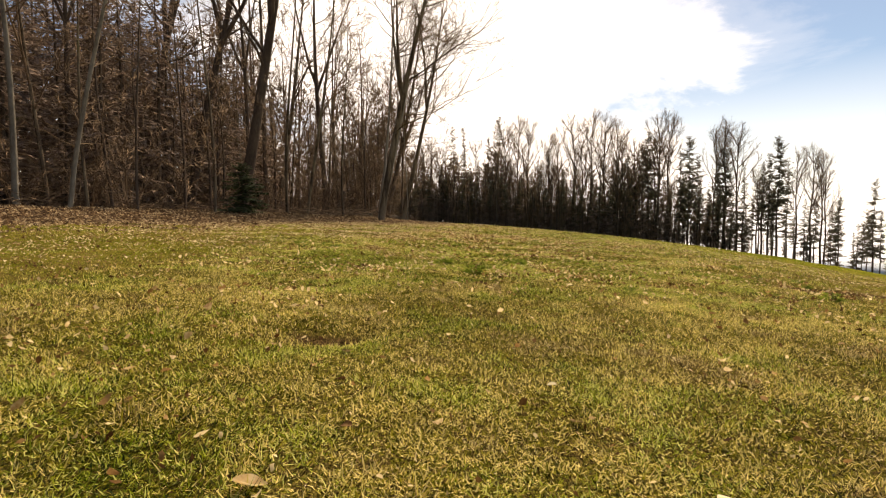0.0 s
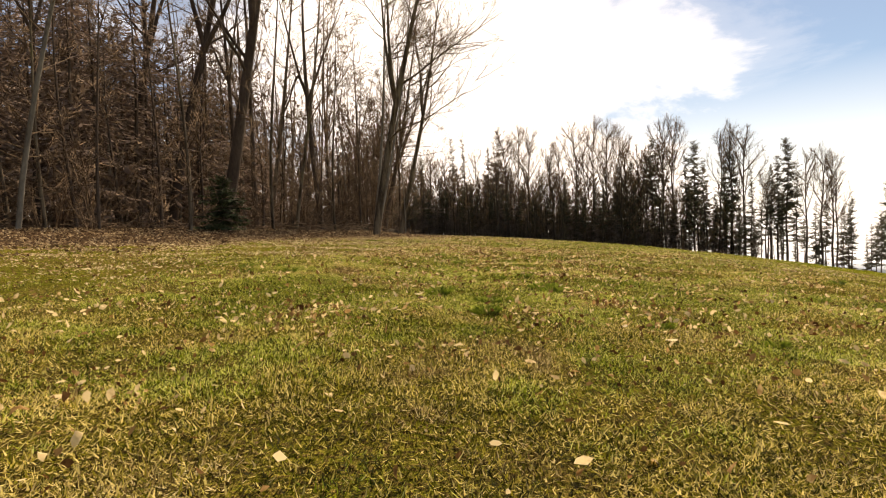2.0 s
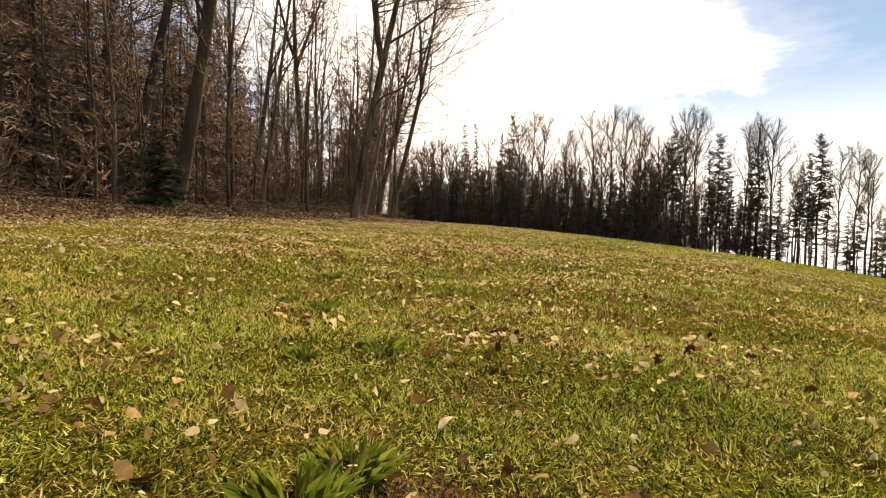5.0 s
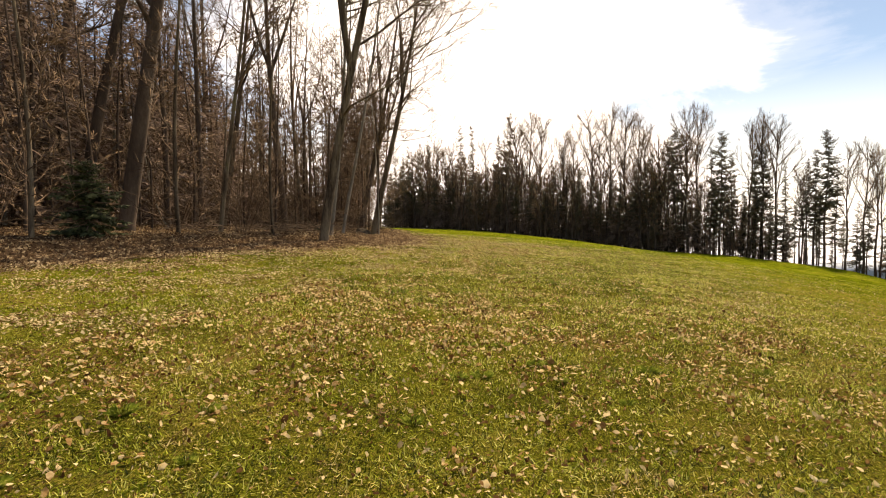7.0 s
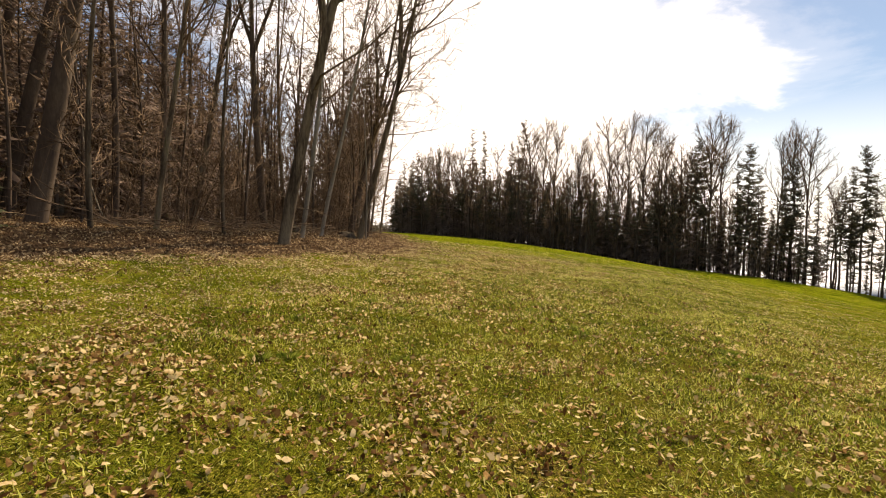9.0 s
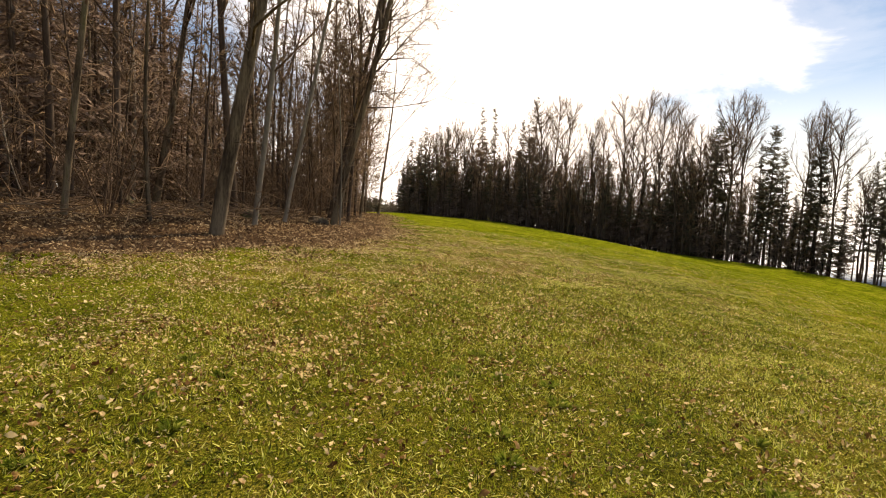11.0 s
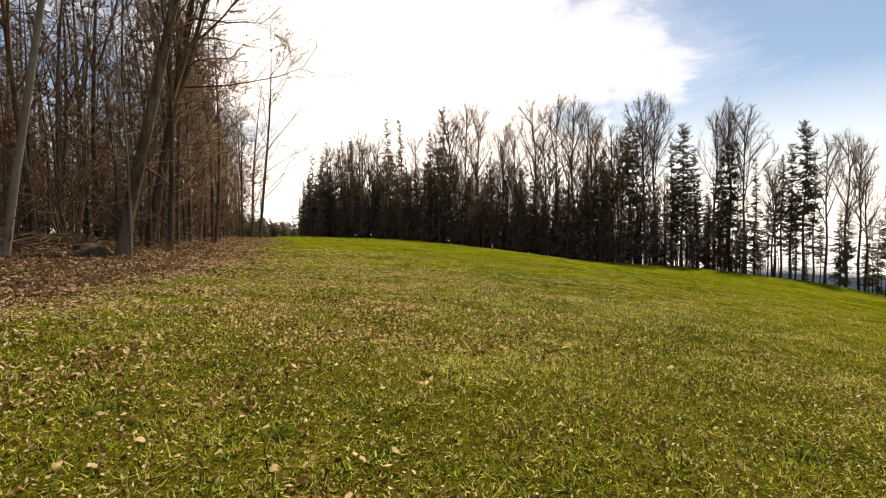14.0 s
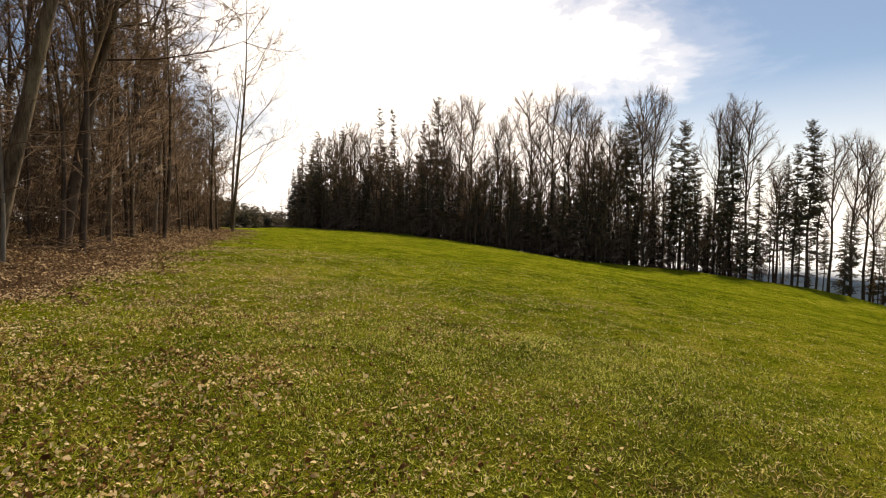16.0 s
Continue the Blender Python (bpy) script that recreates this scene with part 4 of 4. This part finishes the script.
def distant_wood():
    rng = random.Random(29)
    kinds = [spruce_tree(610 + i, 10, 0.10, low=0.02, width=0.24, whorls=12, per=6, sprays=4, ragged=0.15, dead=False, frond=2.0) for i in range(3)]
    spots = []
    for k in range(430):
        u = (k + rng.random()) / 430
        far = 185 + 45 * u + rng.uniform(-8, 22)
        a = radians(-25 + 17.5 * u)
        spots.append((4 + far * math.sin(a), 22 + far * math.cos(a), rng.uniform(0, 360), (2.4 - 1.65 * u) * rng.uniform(0.85, 1.15)))
    joined_belt(kinds, spots, "distant_wood", "dark conifer wood on a rise beyond the meadow")


distant_wood()


# ---- grass, leaves ----
rs = np.random.RandomState(11)


def lane(x, y):
    """Distance sideways from the middle of the meadow strip that runs along the wood."""
    return np.abs(x - np.interp(y, (0, 6, 12, 24, 40), (0.0, 0.8, 1.8, 4.4, 6.0)))


def scatter(n, x0, x1, y0, y1):
    return rs.uniform(x0, x1, n), rs.uniform(y0, y1, n)


def blades(name, x, y, length, width, turn, tilt, mat, label):
    n = len(x)
    z = surf(x, y) + 0.004
    face = turn + np.pi / 2 + rs.normal(0, 0.6, n)
    ox, oy, oz = np.cos(turn) * np.sin(tilt) * length, np.sin(turn) * np.sin(tilt) * length, np.cos(tilt) * length
    wx, wy = np.cos(face) * width / 2, np.sin(face) * width / 2
    base = np.stack([x, y, z], 1)
    v = np.empty((n, 3, 3), np.float32)
    v[:, 0] = base + np.stack([wx, wy, 0 * wx], 1)
    v[:, 1] = base - np.stack([wx, wy, 0 * wx], 1)
    v[:, 2] = base + np.stack([ox, oy, oz], 1)
    f = np.arange(3 * n).reshape(n, 3)
    return tagged(new(name, mesh_np(name, v.reshape(-1, 3), f, mat)), label, "grass", kind="stuff")


def keep_grass(x, y, flat_to, fade):
    patch = 0.60 + 0.40 * smooth(0.28, 0.6, 0.5 * wobble(x, y, 0.3, 3) + 0.3 * wobble(x, y, 1.1, 4) + 0.2 * wobble(x, y, 4.0, 6))
    patch = patch * (0.38 + 0.62 * smooth(0.36, 0.50, 0.6 * wobble(x, y, 0.15, 51) + 0.4 * wobble(x, y, 0.06, 52)))
    patch = patch * (1 - 0.62 * smooth(0.54, 0.68, 0.45 * wobble(x, y, 0.6, 21) + 0.55 * wobble(x, y, 0.22, 24)) * smooth(3.0, 5.0, y) * (1 - smooth(12, 20, y)))
    return np.exp(-np.maximum(lane(x, y) - flat_to, 0) / fade) * patch * smooth(-0.2, 1.6, x - litter_edge(y) + 0.8 * (wobble(x, y, 0.6, 8) - 0.5)) * (1 - 0.93 * soil(x, y))


def meadow():
    # clumps: how many, x from, to, y from, to, full width of the lane, fade, blades a clump, clump radius, size
    zones = ((9000, -4.5, 5.5, 0.8, 9.5, 3.0, 0.8, 14, 0.022, 0.52), (24000, -6, 10, 8, 31, 2.8, 1.8, 12, 0.030, 0.70), (16000, -10, 24, 4, 46, 6.0, 9.0, 9, 0.05, 0.70), (22000, -8, 20, 24, 47, 7.0, 4.0, 7, 0.06, 0.62))
    px, py, pt, pl, up = [], [], [], [], []
    for count, x0, x1, y0, y1, flat_to, fade, per, rad, tall in zones:
        cx, cy = scatter(count, x0, x1, y0, y1)
        ok = rs.uniform(size=count) < keep_grass(cx, cy, flat_to, fade)
        cx, cy = cx[ok], cy[ok]
        size = rs.uniform(0.5, 1.5, len(cx)) * (0.6 + 0.9 * wobble(cx, cy, 0.9, 9) ** 2)
        a = rs.uniform(0, 2 * np.pi, (len(cx), per))
        r = np.abs(rs.normal(0, rad, (len(cx), per))) * size[:, None]
        px.append((cx[:, None] + r * np.cos(a)).ravel())
        py.append((cy[:, None] + r * np.sin(a)).ravel())
        pt.append((a + rs.normal(0, 0.5, a.shape)).ravel())
        pl.append((1.45 * tall * size[:, None] * rs.uniform(0.5, 1.35, a.shape)).ravel())
        up.append(np.full(a.size, 0.70))
    # the matted sward between the clumps
    for count, x0, x1, y0, y1, flat_to, fade in ((300000, -4.5, 5.5, 0.8, 10, 3.0, 0.8), (1200000, -2.6, 3.4, 0.9, 8.0, 2.2, 0.7), (860000, -6, 10, 7, 31, 2.8, 1.8)):
        x, y = scatter(count, x0, x1, y0, y1)
        ok = rs.uniform(size=count) < keep_grass(x, y, flat_to, fade)
        px.append(x[ok])
        py.append(y[ok])
        pt.append(rs.uniform(0, 2 * np.pi, ok.sum()))
        pl.append(rs.uniform(0.30, 0.95, ok.sum()) * (0.74 + 0.26 * smooth(6, 10, y[ok])))
        up.append(np.full(ok.sum(), 1.12))
    x, y, turn, size, lay = (np.concatenate(q) for q in (px, py, pt, pl, up))
    far = np.clip(y / 20, 0.55, 0.85)
    n = len(x)
    tilt = np.clip(lay + rs.normal(0, 0.36, n), 0.05, 1.55)
    flat = lay > 1
    length = 0.036 * size * (0.80 + 0.55 * far) * np.where(flat, 0.95 + 0.4 * smooth(5, 12, y), 0.95)
    width = rs.uniform(0.0020, 0.0050, n) * (0.55 + 0.95 * far) * np.where(flat, 1.05 + 0.75 * smooth(5, 12, y), 0.95 + 0.2 * smooth(5, 12, y))
    # three kinds in patches: straw, green and brown thatch
    mottle = 0.45 * wobble(x, y, 0.34, 61) + 0.35 * wobble(x, y, 0.13, 62) + 0.20 * wobble(x, y, 1.3, 63) + rs.normal(0, 0.07, n)
    green = mottle + 0.21 * smooth(2.2, 6.0, y) + 0.21 * smooth(8, 14, y) - 0.17 * smooth(0.8, 3.6, x - np.interp(y, (0, 6, 12, 24, 40), (0.0, 0.8, 1.8, 4.4, 6.0))) > 0.62
    brown = ~green & (mottle < 0.33 - 0.10 * smooth(1.8, 4, y))
    for pick, mat, label in ((~green & ~brown, M_GRASS, "short matted straw-yellow and green meadow grass"), (green, M_GREENGRASS, "short clumpy green meadow grass"), (brown, M_THATCH, "dead brown thatch between the meadow grass")):
        blades("grass", x[pick], y[pick], length[pick], width[pick], turn[pick], tilt[pick], mat, label)


meadow()


def tufts():
    """Fresh green tussocks that stand out of the sward."""
    r = np.random.RandomState(5)
    protos = []
    for k in range(3):
        n = 230
        a, rad = r.uniform(0, 2 * np.pi, n), 0.09 * np.sqrt(r.uniform(size=n))
        x, y = rad * np.cos(a), rad * np.sin(a)
        L, W = r.uniform(0.035, 0.11, n), r.uniform(0.0008, 0.0018, n)
        out = r.uniform(0.05, 0.85, n)
        face = a + np.pi / 2 + r.normal(0, 0.5, n)
        v = np.empty((n, 4, 3), np.float32)
        wv = np.stack([np.cos(face) * W / 2, np.sin(face) * W / 2, 0 * W], 1)
        base = np.stack([x, y, 0 * x - 0.005], 1)
        dirv = np.stack([np.cos(a) * np.sin(out), np.sin(a) * np.sin(out), np.cos(out)], 1)
        v[:, 0], v[:, 1] = base - wv, base + wv
        midp = base + dirv * (L * 0.6)[:, None]
        v[:, 2] = midp + wv * 0.8
        v[:, 3] = base + dirv * L[:, None] + np.stack([np.cos(a), np.sin(a), -0.6 + 0 * a], 1) * (L * 0.25)[:, None]
        i = 4 * np.arange(n)
        f = np.concatenate([np.stack([i, i + 1, i + 2], 1), np.stack([i, i + 2, i + 3], 1)])
        protos.append(mesh_np("grass_tuft", v.reshape(-1, 3), f, M_TUFT))
    known = ((0.72, 5.98), (0.74, 6.30), (0.68, 6.16), (-0.12, 5.76), (-0.08, 5.90), (0.15, 5.47), (0.32, 5.50), (0.22, 5.44), (0.17, 4.98), (0.78, 6.08))
    k = 0
    while k < 120:
        y = r.uniform(1.2, 24)
        x = float(np.interp(y, (0, 6, 12, 24), (0.0, 0.8, 1.8, 4.4))) + r.uniform(-3.2, 3.2)
        if k < len(known):
            x, y = known[k]
        elif y < 4.2 or wobble(x, y, 1.4, 12) < 0.5 or x < litter_edge(y) + 1.0:
            continue
        ob = new("grass_tuft", protos[k % 3])
        sc = r.uniform(0.5, 0.75) if k < len(known) else r.uniform(0.35, 0.65)
        ob.matrix_basis = pose(x, y, float(surf(x, y)), 0, 0, r.uniform(0, 360)) @ Matrix.Diagonal((sc, sc, sc, 1))
        tagged(ob, "fresh green tuft of longer grass in the meadow", "grass tuft", "grass tufts in the meadow")
        k += 1


tufts()

LEAF_V = np.array([(-0.5, 0, 0), (-0.2, 0.24, 0.10), (0.22, 0.22, 0.12), (0.55, 0, 0.02), (0.22, -0.22, 0.12), (-0.2, -0.24, 0.10), (0.0, 0, 0.0)], np.float32)


def turned(n, spread, r):
    """n random turns: any heading, tilted by about spread."""
    az, tx, ty = r.uniform(0, 2 * np.pi, n), r.normal(0, spread, n), r.normal(0, spread, n)
    flip = np.where(r.uniform(size=n) < 0.5, 1.0, -1.0)
    cz, sz, cx, sx, cy, sy = np.cos(az), np.sin(az), np.cos(tx), np.sin(tx), np.cos(ty), np.sin(ty)
    R = np.empty((n, 3, 3))
    R[:, 0, 0], R[:, 0, 1], R[:, 0, 2] = cz * cy, cz * sy * sx - sz * cx, cz * sy * cx + sz * sx
    R[:, 1, 0], R[:, 1, 1], R[:, 1, 2] = sz * cy, sz * sy * sx + cz * cx, sz * sy * cx - cz * sx
    R[:, 2, 0], R[:, 2, 1], R[:, 2, 2] = -sy, cy * sx, cy * cx
    R[:, :, 2] *= flip[:, None]
    return R


def leaf_bed(name, x, y, size, lift, tilt, mat, label, curled=False):
    n = len(x)
    if curled:
        shape = np.repeat(LEAF_V[None, :6], n, 0).astype(np.float64)
        shape[:, 1:3, 2] *= rs.uniform(-1, 1.4, n)[:, None]
        shape_f = np.array([(0, 5, 1), (1, 5, 4), (1, 4, 2), (2, 4, 3)], np.int32)
    else:
        shape = np.repeat(np.array([[(-0.5, 0, 0), (0.05, 0.27, 0.12), (0.5, 0, 0.0), (0.0, -0.25, 0.10)]]), n, 0)
        shape_f = np.array([(0, 2, 1), (0, 3, 2)], np.int32)
    corners = shape.shape[1]
    shape[:, 1:, :2] += rs.uniform(-0.09, 0.09, (n, corners - 1, 2))
    shape[:, 2, 2] += rs.uniform(-0.12, 0.2, n)
    shape[:, :, 1] *= rs.uniform(0.7, 1.25, n)[:, None]
    shape[:, :, 2] *= rs.uniform(0.2, 2.6, n)[:, None]
    v = np.einsum("nij,nkj->nki", turned(n, tilt, rs), shape * size[:, None, None])
    v += np.stack([x, y, surf(x, y) + lift], 1)[:, None, :]
    f = (np.arange(n)[:, None, None] * corners + shape_f[None]).reshape(-1, 3)
    return tagged(new(name, mesh_np(name, v.reshape(-1, 3), f, mat)), label, "leaves", kind="stuff")


def fallen_leaves():
    # strewn over the meadow, thicker towards the wood
    x, y = scatter(1450000, -9, 16, 0.8, 44)
    d = x - litter_edge(y)
    patch = smooth(0.42, 0.72, 0.42 * wobble(x, y, 0.6, 21) + 0.23 * wobble(x, y, 2.6, 22) + 0.35 * wobble(x, y, 0.22, 24))
    want = (0.36 + 1.2 * np.exp(-np.maximum(d, 0) / (3.5 - 1.5 * smooth(24, 34, y))) * (1 - 0.5 * smooth(28, 38, y))) * (0.28 + 1.2 * patch)
    want = want * (1 - 0.85 * smooth(4.0, 8.5, d) * smooth(12, 22, y)) * np.exp(-np.maximum(lane(x, y) - 4 - 2 * smooth(20, 28, y), 0) / 5) * (0.30 + 0.62 * smooth(2.6, 5.0, y) + 0.08 * smooth(8, 10, y)) * (1 - 0.2 * smooth(14, 22, y)) * np.where(d > -0.4, 1, 0) * (1 + 1.2 * soil(x, y)) * (0.65 + 0.50 * smooth(9, 14, y) - 0.10 * smooth(18, 23, y)) * (1 - 0.55 * smooth(1.5, 5.0, x - np.interp(y, (0, 6, 12, 24, 40), (0.0, 0.8, 1.8, 4.4, 6.0))) * smooth(6, 12, y)) * (1 - 0.5 * smooth(30, 44, y))
    ok = rs.uniform(size=len(x)) < want
    x, y = x[ok], y[ok]
    beside = (lane(x, y) < 3.2) & (y < 31)
    for pick, curl, mat in ((beside, True, M_LEAF), (~beside, False, M_PALELEAF)):
        n = int(pick.sum())
        leaf_bed("fallen_leaves", x[pick], y[pick], rs.uniform(0.020, 0.040, n) * rs.choice((0.55, 0.75, 0.95, 1.3), n) * (0.85 + 0.15 * smooth(4, 8, y[pick]) + 0.12 * smooth(9, 13, y[pick])), rs.uniform(0.002, 0.030, n) + 0.014 * (1 - smooth(6, 10, y[pick])), 0.58 if curl else 0.34, mat, "pale tan and brown dead beech leaves strewn on the grass", curl)
    # small bleached and dark scraps caught in the sward
    x, y = scatter(260000, -8, 14, 0.8, 36)
    ok = rs.uniform(size=len(x)) < np.exp(-np.maximum(lane(x, y) - 3.2, 0) / 2.5) * (0.35 + 0.65 * smooth(3, 8, y)) * smooth(-0.5, 0.5, x - litter_edge(y)) * (0.35 + 0.9 * smooth(0.35, 0.7, wobble(x, y, 0.5, 27)))
    x, y = x[ok], y[ok]
    leaf_bed("leaf_scraps", x, y, rs.uniform(0.007, 0.018, len(x)) * (0.8 + 1.1 * smooth(8, 22, y)), rs.uniform(0.004, 0.026, len(x)), 0.5, M_PALELEAF, "small bleached and brown leaf scraps caught in the grass")
    # the litter of the wood
    x, y = scatter(400000, -20, 3, -6, 72)
    d = litter_edge(y) - x + 2.4 * (wobble(x, y, 0.9, 23) - 0.5)
    ok = rs.uniform(size=len(x)) < smooth(-1.8, 1.0, d) * np.exp(-np.maximum(d - 4, 0) / 7) * 0.95
    x, y = x[ok], y[ok]
    leaf_bed("leaf_litter", x, y, rs.uniform(0.05, 0.10, len(x)), rs.uniform(0.0, 0.035, len(x)), 0.5, M_LITTER, "deep brown layer of dead leaves on the wood's floor")


fallen_leaves()


def single_leaves():
    """The large curled leaves on the open grass, one by one."""
    r = random.Random(31)
    protos = []
    for k in range(5):
        bm = bmesh.new()
        size, cup, twist = 0.055 + 0.007 * k, (0.5, 1.1, -0.7, 1.6, 0.2)[k], (0.3, -0.5, 0.7, 0.2, -0.8)[k]
        rows = []
        for i in range(7):
            u = i / 6
            half = 0.30 * math.sin(math.pi * (0.04 + 0.92 * u) ** 0.85)
            row = []
            for c in (-1, 0, 1):
                w = c * half * (1 + 0.12 * math.sin(9 * u + 3 * k))
                row.append(bm.verts.new(Vector((u - 0.5, w, cup * 0.45 * half * c * c + 0.10 * math.sin(3.1 * u + k) + twist * 0.25 * w * (u - 0.5) * 2)) * size + Vector((0, 0, 0.006))))
            rows.append(row)
        for a, b in zip(rows, rows[1:]):
            for c in range(2):
                bm.faces.new((a[c], a[c + 1], b[c + 1], b[c]))
        bmesh.ops.solidify(bm, geom=bm.faces[:], thickness=0.0012)
        me = bpy.data.meshes.new("dead_leaf")
        bm.to_mesh(me)
        bm.free()
        me.materials.append(M_LEAFONE)
        protos.append(me)
    seen = ((-0.71, 5.96), (-0.78, 6.27), (-0.9, 6.33), (-0.27, 5.66), (-0.24, 5.69), (-0.17, 5.72), (-0.57, 6.33), (-0.31, 6.43), (-0.04, 6.37), (0.23, 5.98), (0.23, 5.64), (0.22, 5.55),
            (0.33, 5.56), (0.4, 5.56), (-0.36, 6.84), (0.75, 5.74), (0.8, 5.74), (1.0, 6.08), (-0.21, 5.43), (-0.23, 5.45), (0.26, 5.46), (0.18, 6.73), (0.91, 6.59), (0.61, 5.52), (-0.2, 5.96),
            (-0.1, 5.0), (-0.09, 5.02), (-0.27, 5.09), (-0.53, 4.92), (-0.5, 4.91), (-0.35, 4.92), (-0.29, 4.96), (0.27, 5.1), (-0.87, 5.35), (-0.28, 1.36), (-0.42, 1.06), (-0.88, 1.4), (-0.42, 2.08),
            (-1.21, 2.6), (0.59, 1.14), (1.63, 12.64), (1.9, 12.72), (0.84, 12.41), (0.12, 11.75), (2.16, 11.91), (1.61, 14.38))
    for k in range(200):
        if k < len(seen):
            x, y = seen[k]
        else:
            y = r.uniform(1.4, 22)
            x = float(np.interp(y, (0, 6, 12, 24), (0.0, 0.8, 1.8, 4.4))) + r.gauss(0, 1.3)
        ob = new("dead_leaf", protos[r.randrange(5)])
        sc = r.uniform(0.6, 0.95) if k < len(seen) else r.uniform(0.4, 0.8)
        ob.matrix_basis = pose(x, y, float(surf(x, y)) + 0.012, r.gauss(0, 16), r.gauss(0, 16), r.uniform(0, 360)) @ Matrix.Diagonal((sc, sc, sc, 1))
        tagged(ob, "curled dry tan beech leaf lying on the grass", "leaf", "single dead leaves on the grass")


M_LEAFONE = surface("curled_leaf", [(0.15, (0.15, 0.075, 0.032)), (0.34, (0.40, 0.25, 0.115)), (0.54, (0.68, 0.52, 0.28)), (0.76, (0.82, 0.73, 0.51))], 6, 60, 0.55, 0.0, through_light=0.3, by_object=0.75, gloss=0.1)
single_leaves()


# ---- small things at the wood's edge ----
def stump(x, y, h, r0, seed, label):
    rng = random.Random(seed)
    bm = bmesh.new()
    bmesh.ops.create_icosphere(bm, subdivisions=3, radius=1)
    for v in bm.verts:
        q = v.co.copy()
        k = 1 + 0.35 * (noise.noise(q * 1.7 + Vector((seed, 0, 0)))) + 0.15 * noise.noise(q * 5)
        v.co = Vector((q.x * r0 * k * (1.25 - 0.35 * q.z), q.y * r0 * k * (1.25 - 0.35 * q.z), max(q.z, -0.3) * h * (0.8 + 0.3 * k)))
    me = bpy.data.meshes.new("tree_stump")
    bm.to_mesh(me)
    bm.free()
    me.materials.append(M_ROCK)
    ob = new("tree_stump", me)
    ob.matrix_basis = stand(x, y, rng.uniform(0, 360), 1, 0.02)
    return tagged(ob, label, "tree stump")


stump(-3.72, 33.75, 0.24, 0.34, 4, "mossy rotten stump at the foot of a beech")
stump(-5.0, 31.0, 0.3, 0.3, 6, "low mossy stump in the leaf litter")
stump(-11.0, 33.0, 0.4, 0.35, 8, "dark old stump among dead leaves")


def hazel_clump(x, y):
    meshes = bush(88, 5.0, 13, 6, 4, 0.16)
    thing("bare_bush", meshes, stand(x, y), "many-stemmed bare hazel bush beside a leaning beech", "bush", "bushes under the trees")


hazel_clump(-4.7, 34.7)
hazel_clump(-6.4, 41.5)


def young_spruce():
    me = spruce_tree(77, 1.9, 0.04, low=0.02, width=0.58, whorls=18, per=8, sprays=15, ragged=0.36, dead=False, frond=0.8, taper=0.45, needle=M_YOUNGNEEDLE)
    thing("young_spruce", me, stand(-8.2, 20.9, 0, 1.0), "low bushy dark green spruce at the wood's edge", "tree")


young_spruce()


def brush_piles():
    rng = random.Random(13)
    for x, y in ((-5.2, 29.4), (-6.0, 33.5), (-9.0, 28.0), (-12.5, 26.0), (-3.9, 37.5), (-6.6, 24.2), (-9.8, 22.0), (-5.6, 26.6), (-7.6, 31.0), (-11.6, 20.6), (-12.8, 16.8), (-4.6, 33.0), (-7.4, 36.6), (-14.0, 22.4)):
        t = Tubes()
        for k in range(34):
            a = rng.uniform(0, 2 * math.pi)
            st = Vector((rng.gauss(0, 0.45), rng.gauss(0, 0.45), rng.uniform(0.02, 0.3)))
            b = bent(rng, st, Vector((math.cos(a), math.sin(a), rng.uniform(-0.05, 0.35))), rng.uniform(0.6, 1.7), 4, 0.16, -0.03)
            t.tube(b, [0.016, 0.013, 0.01, 0.007, 0.003], 4)
        ob = new("brush_pile", t.mesh("brush_pile", M_TWIG))
        ob.matrix_basis = stand(x, y, rng.uniform(0, 360))
        tagged(ob, "heap of dead brown branches on leaf litter", "brush pile", "brush piles in the wood", "stuff")


brush_piles()


def leaning_branch():
    rng = random.Random(19)
    t = Tubes()
    pts = [Vector((0, 0, -0.05)), Vector((-0.35, 0.03, 0.45)), Vector((-0.65, 0.05, 1.2)), Vector((-0.85, 0.08, 2.1)), Vector((-1.0, 0.1, 3.1)), Vector((-1.15, 0.1, 4.1))]
    t.tube(pts, [0.03, 0.03, 0.026, 0.022, 0.018, 0.01], 6)
    for k in range(7):
        p, d = along(pts, rng.uniform(0.3, 0.95))
        t.tube(bent(rng, p, side_way(rng, d, radians(50)), rng.uniform(0.3, 0.8), 2, 0.15, 0), [0.009, 0.006, 0.002], 3)
    ob = new("fallen_branch", t.mesh("fallen_branch", M_PALE))
    ob.matrix_basis = stand(-10.2, 28.2)
    tagged(ob, "thin pale curved dead branch leaning in the wood", "branch")


leaning_branch()
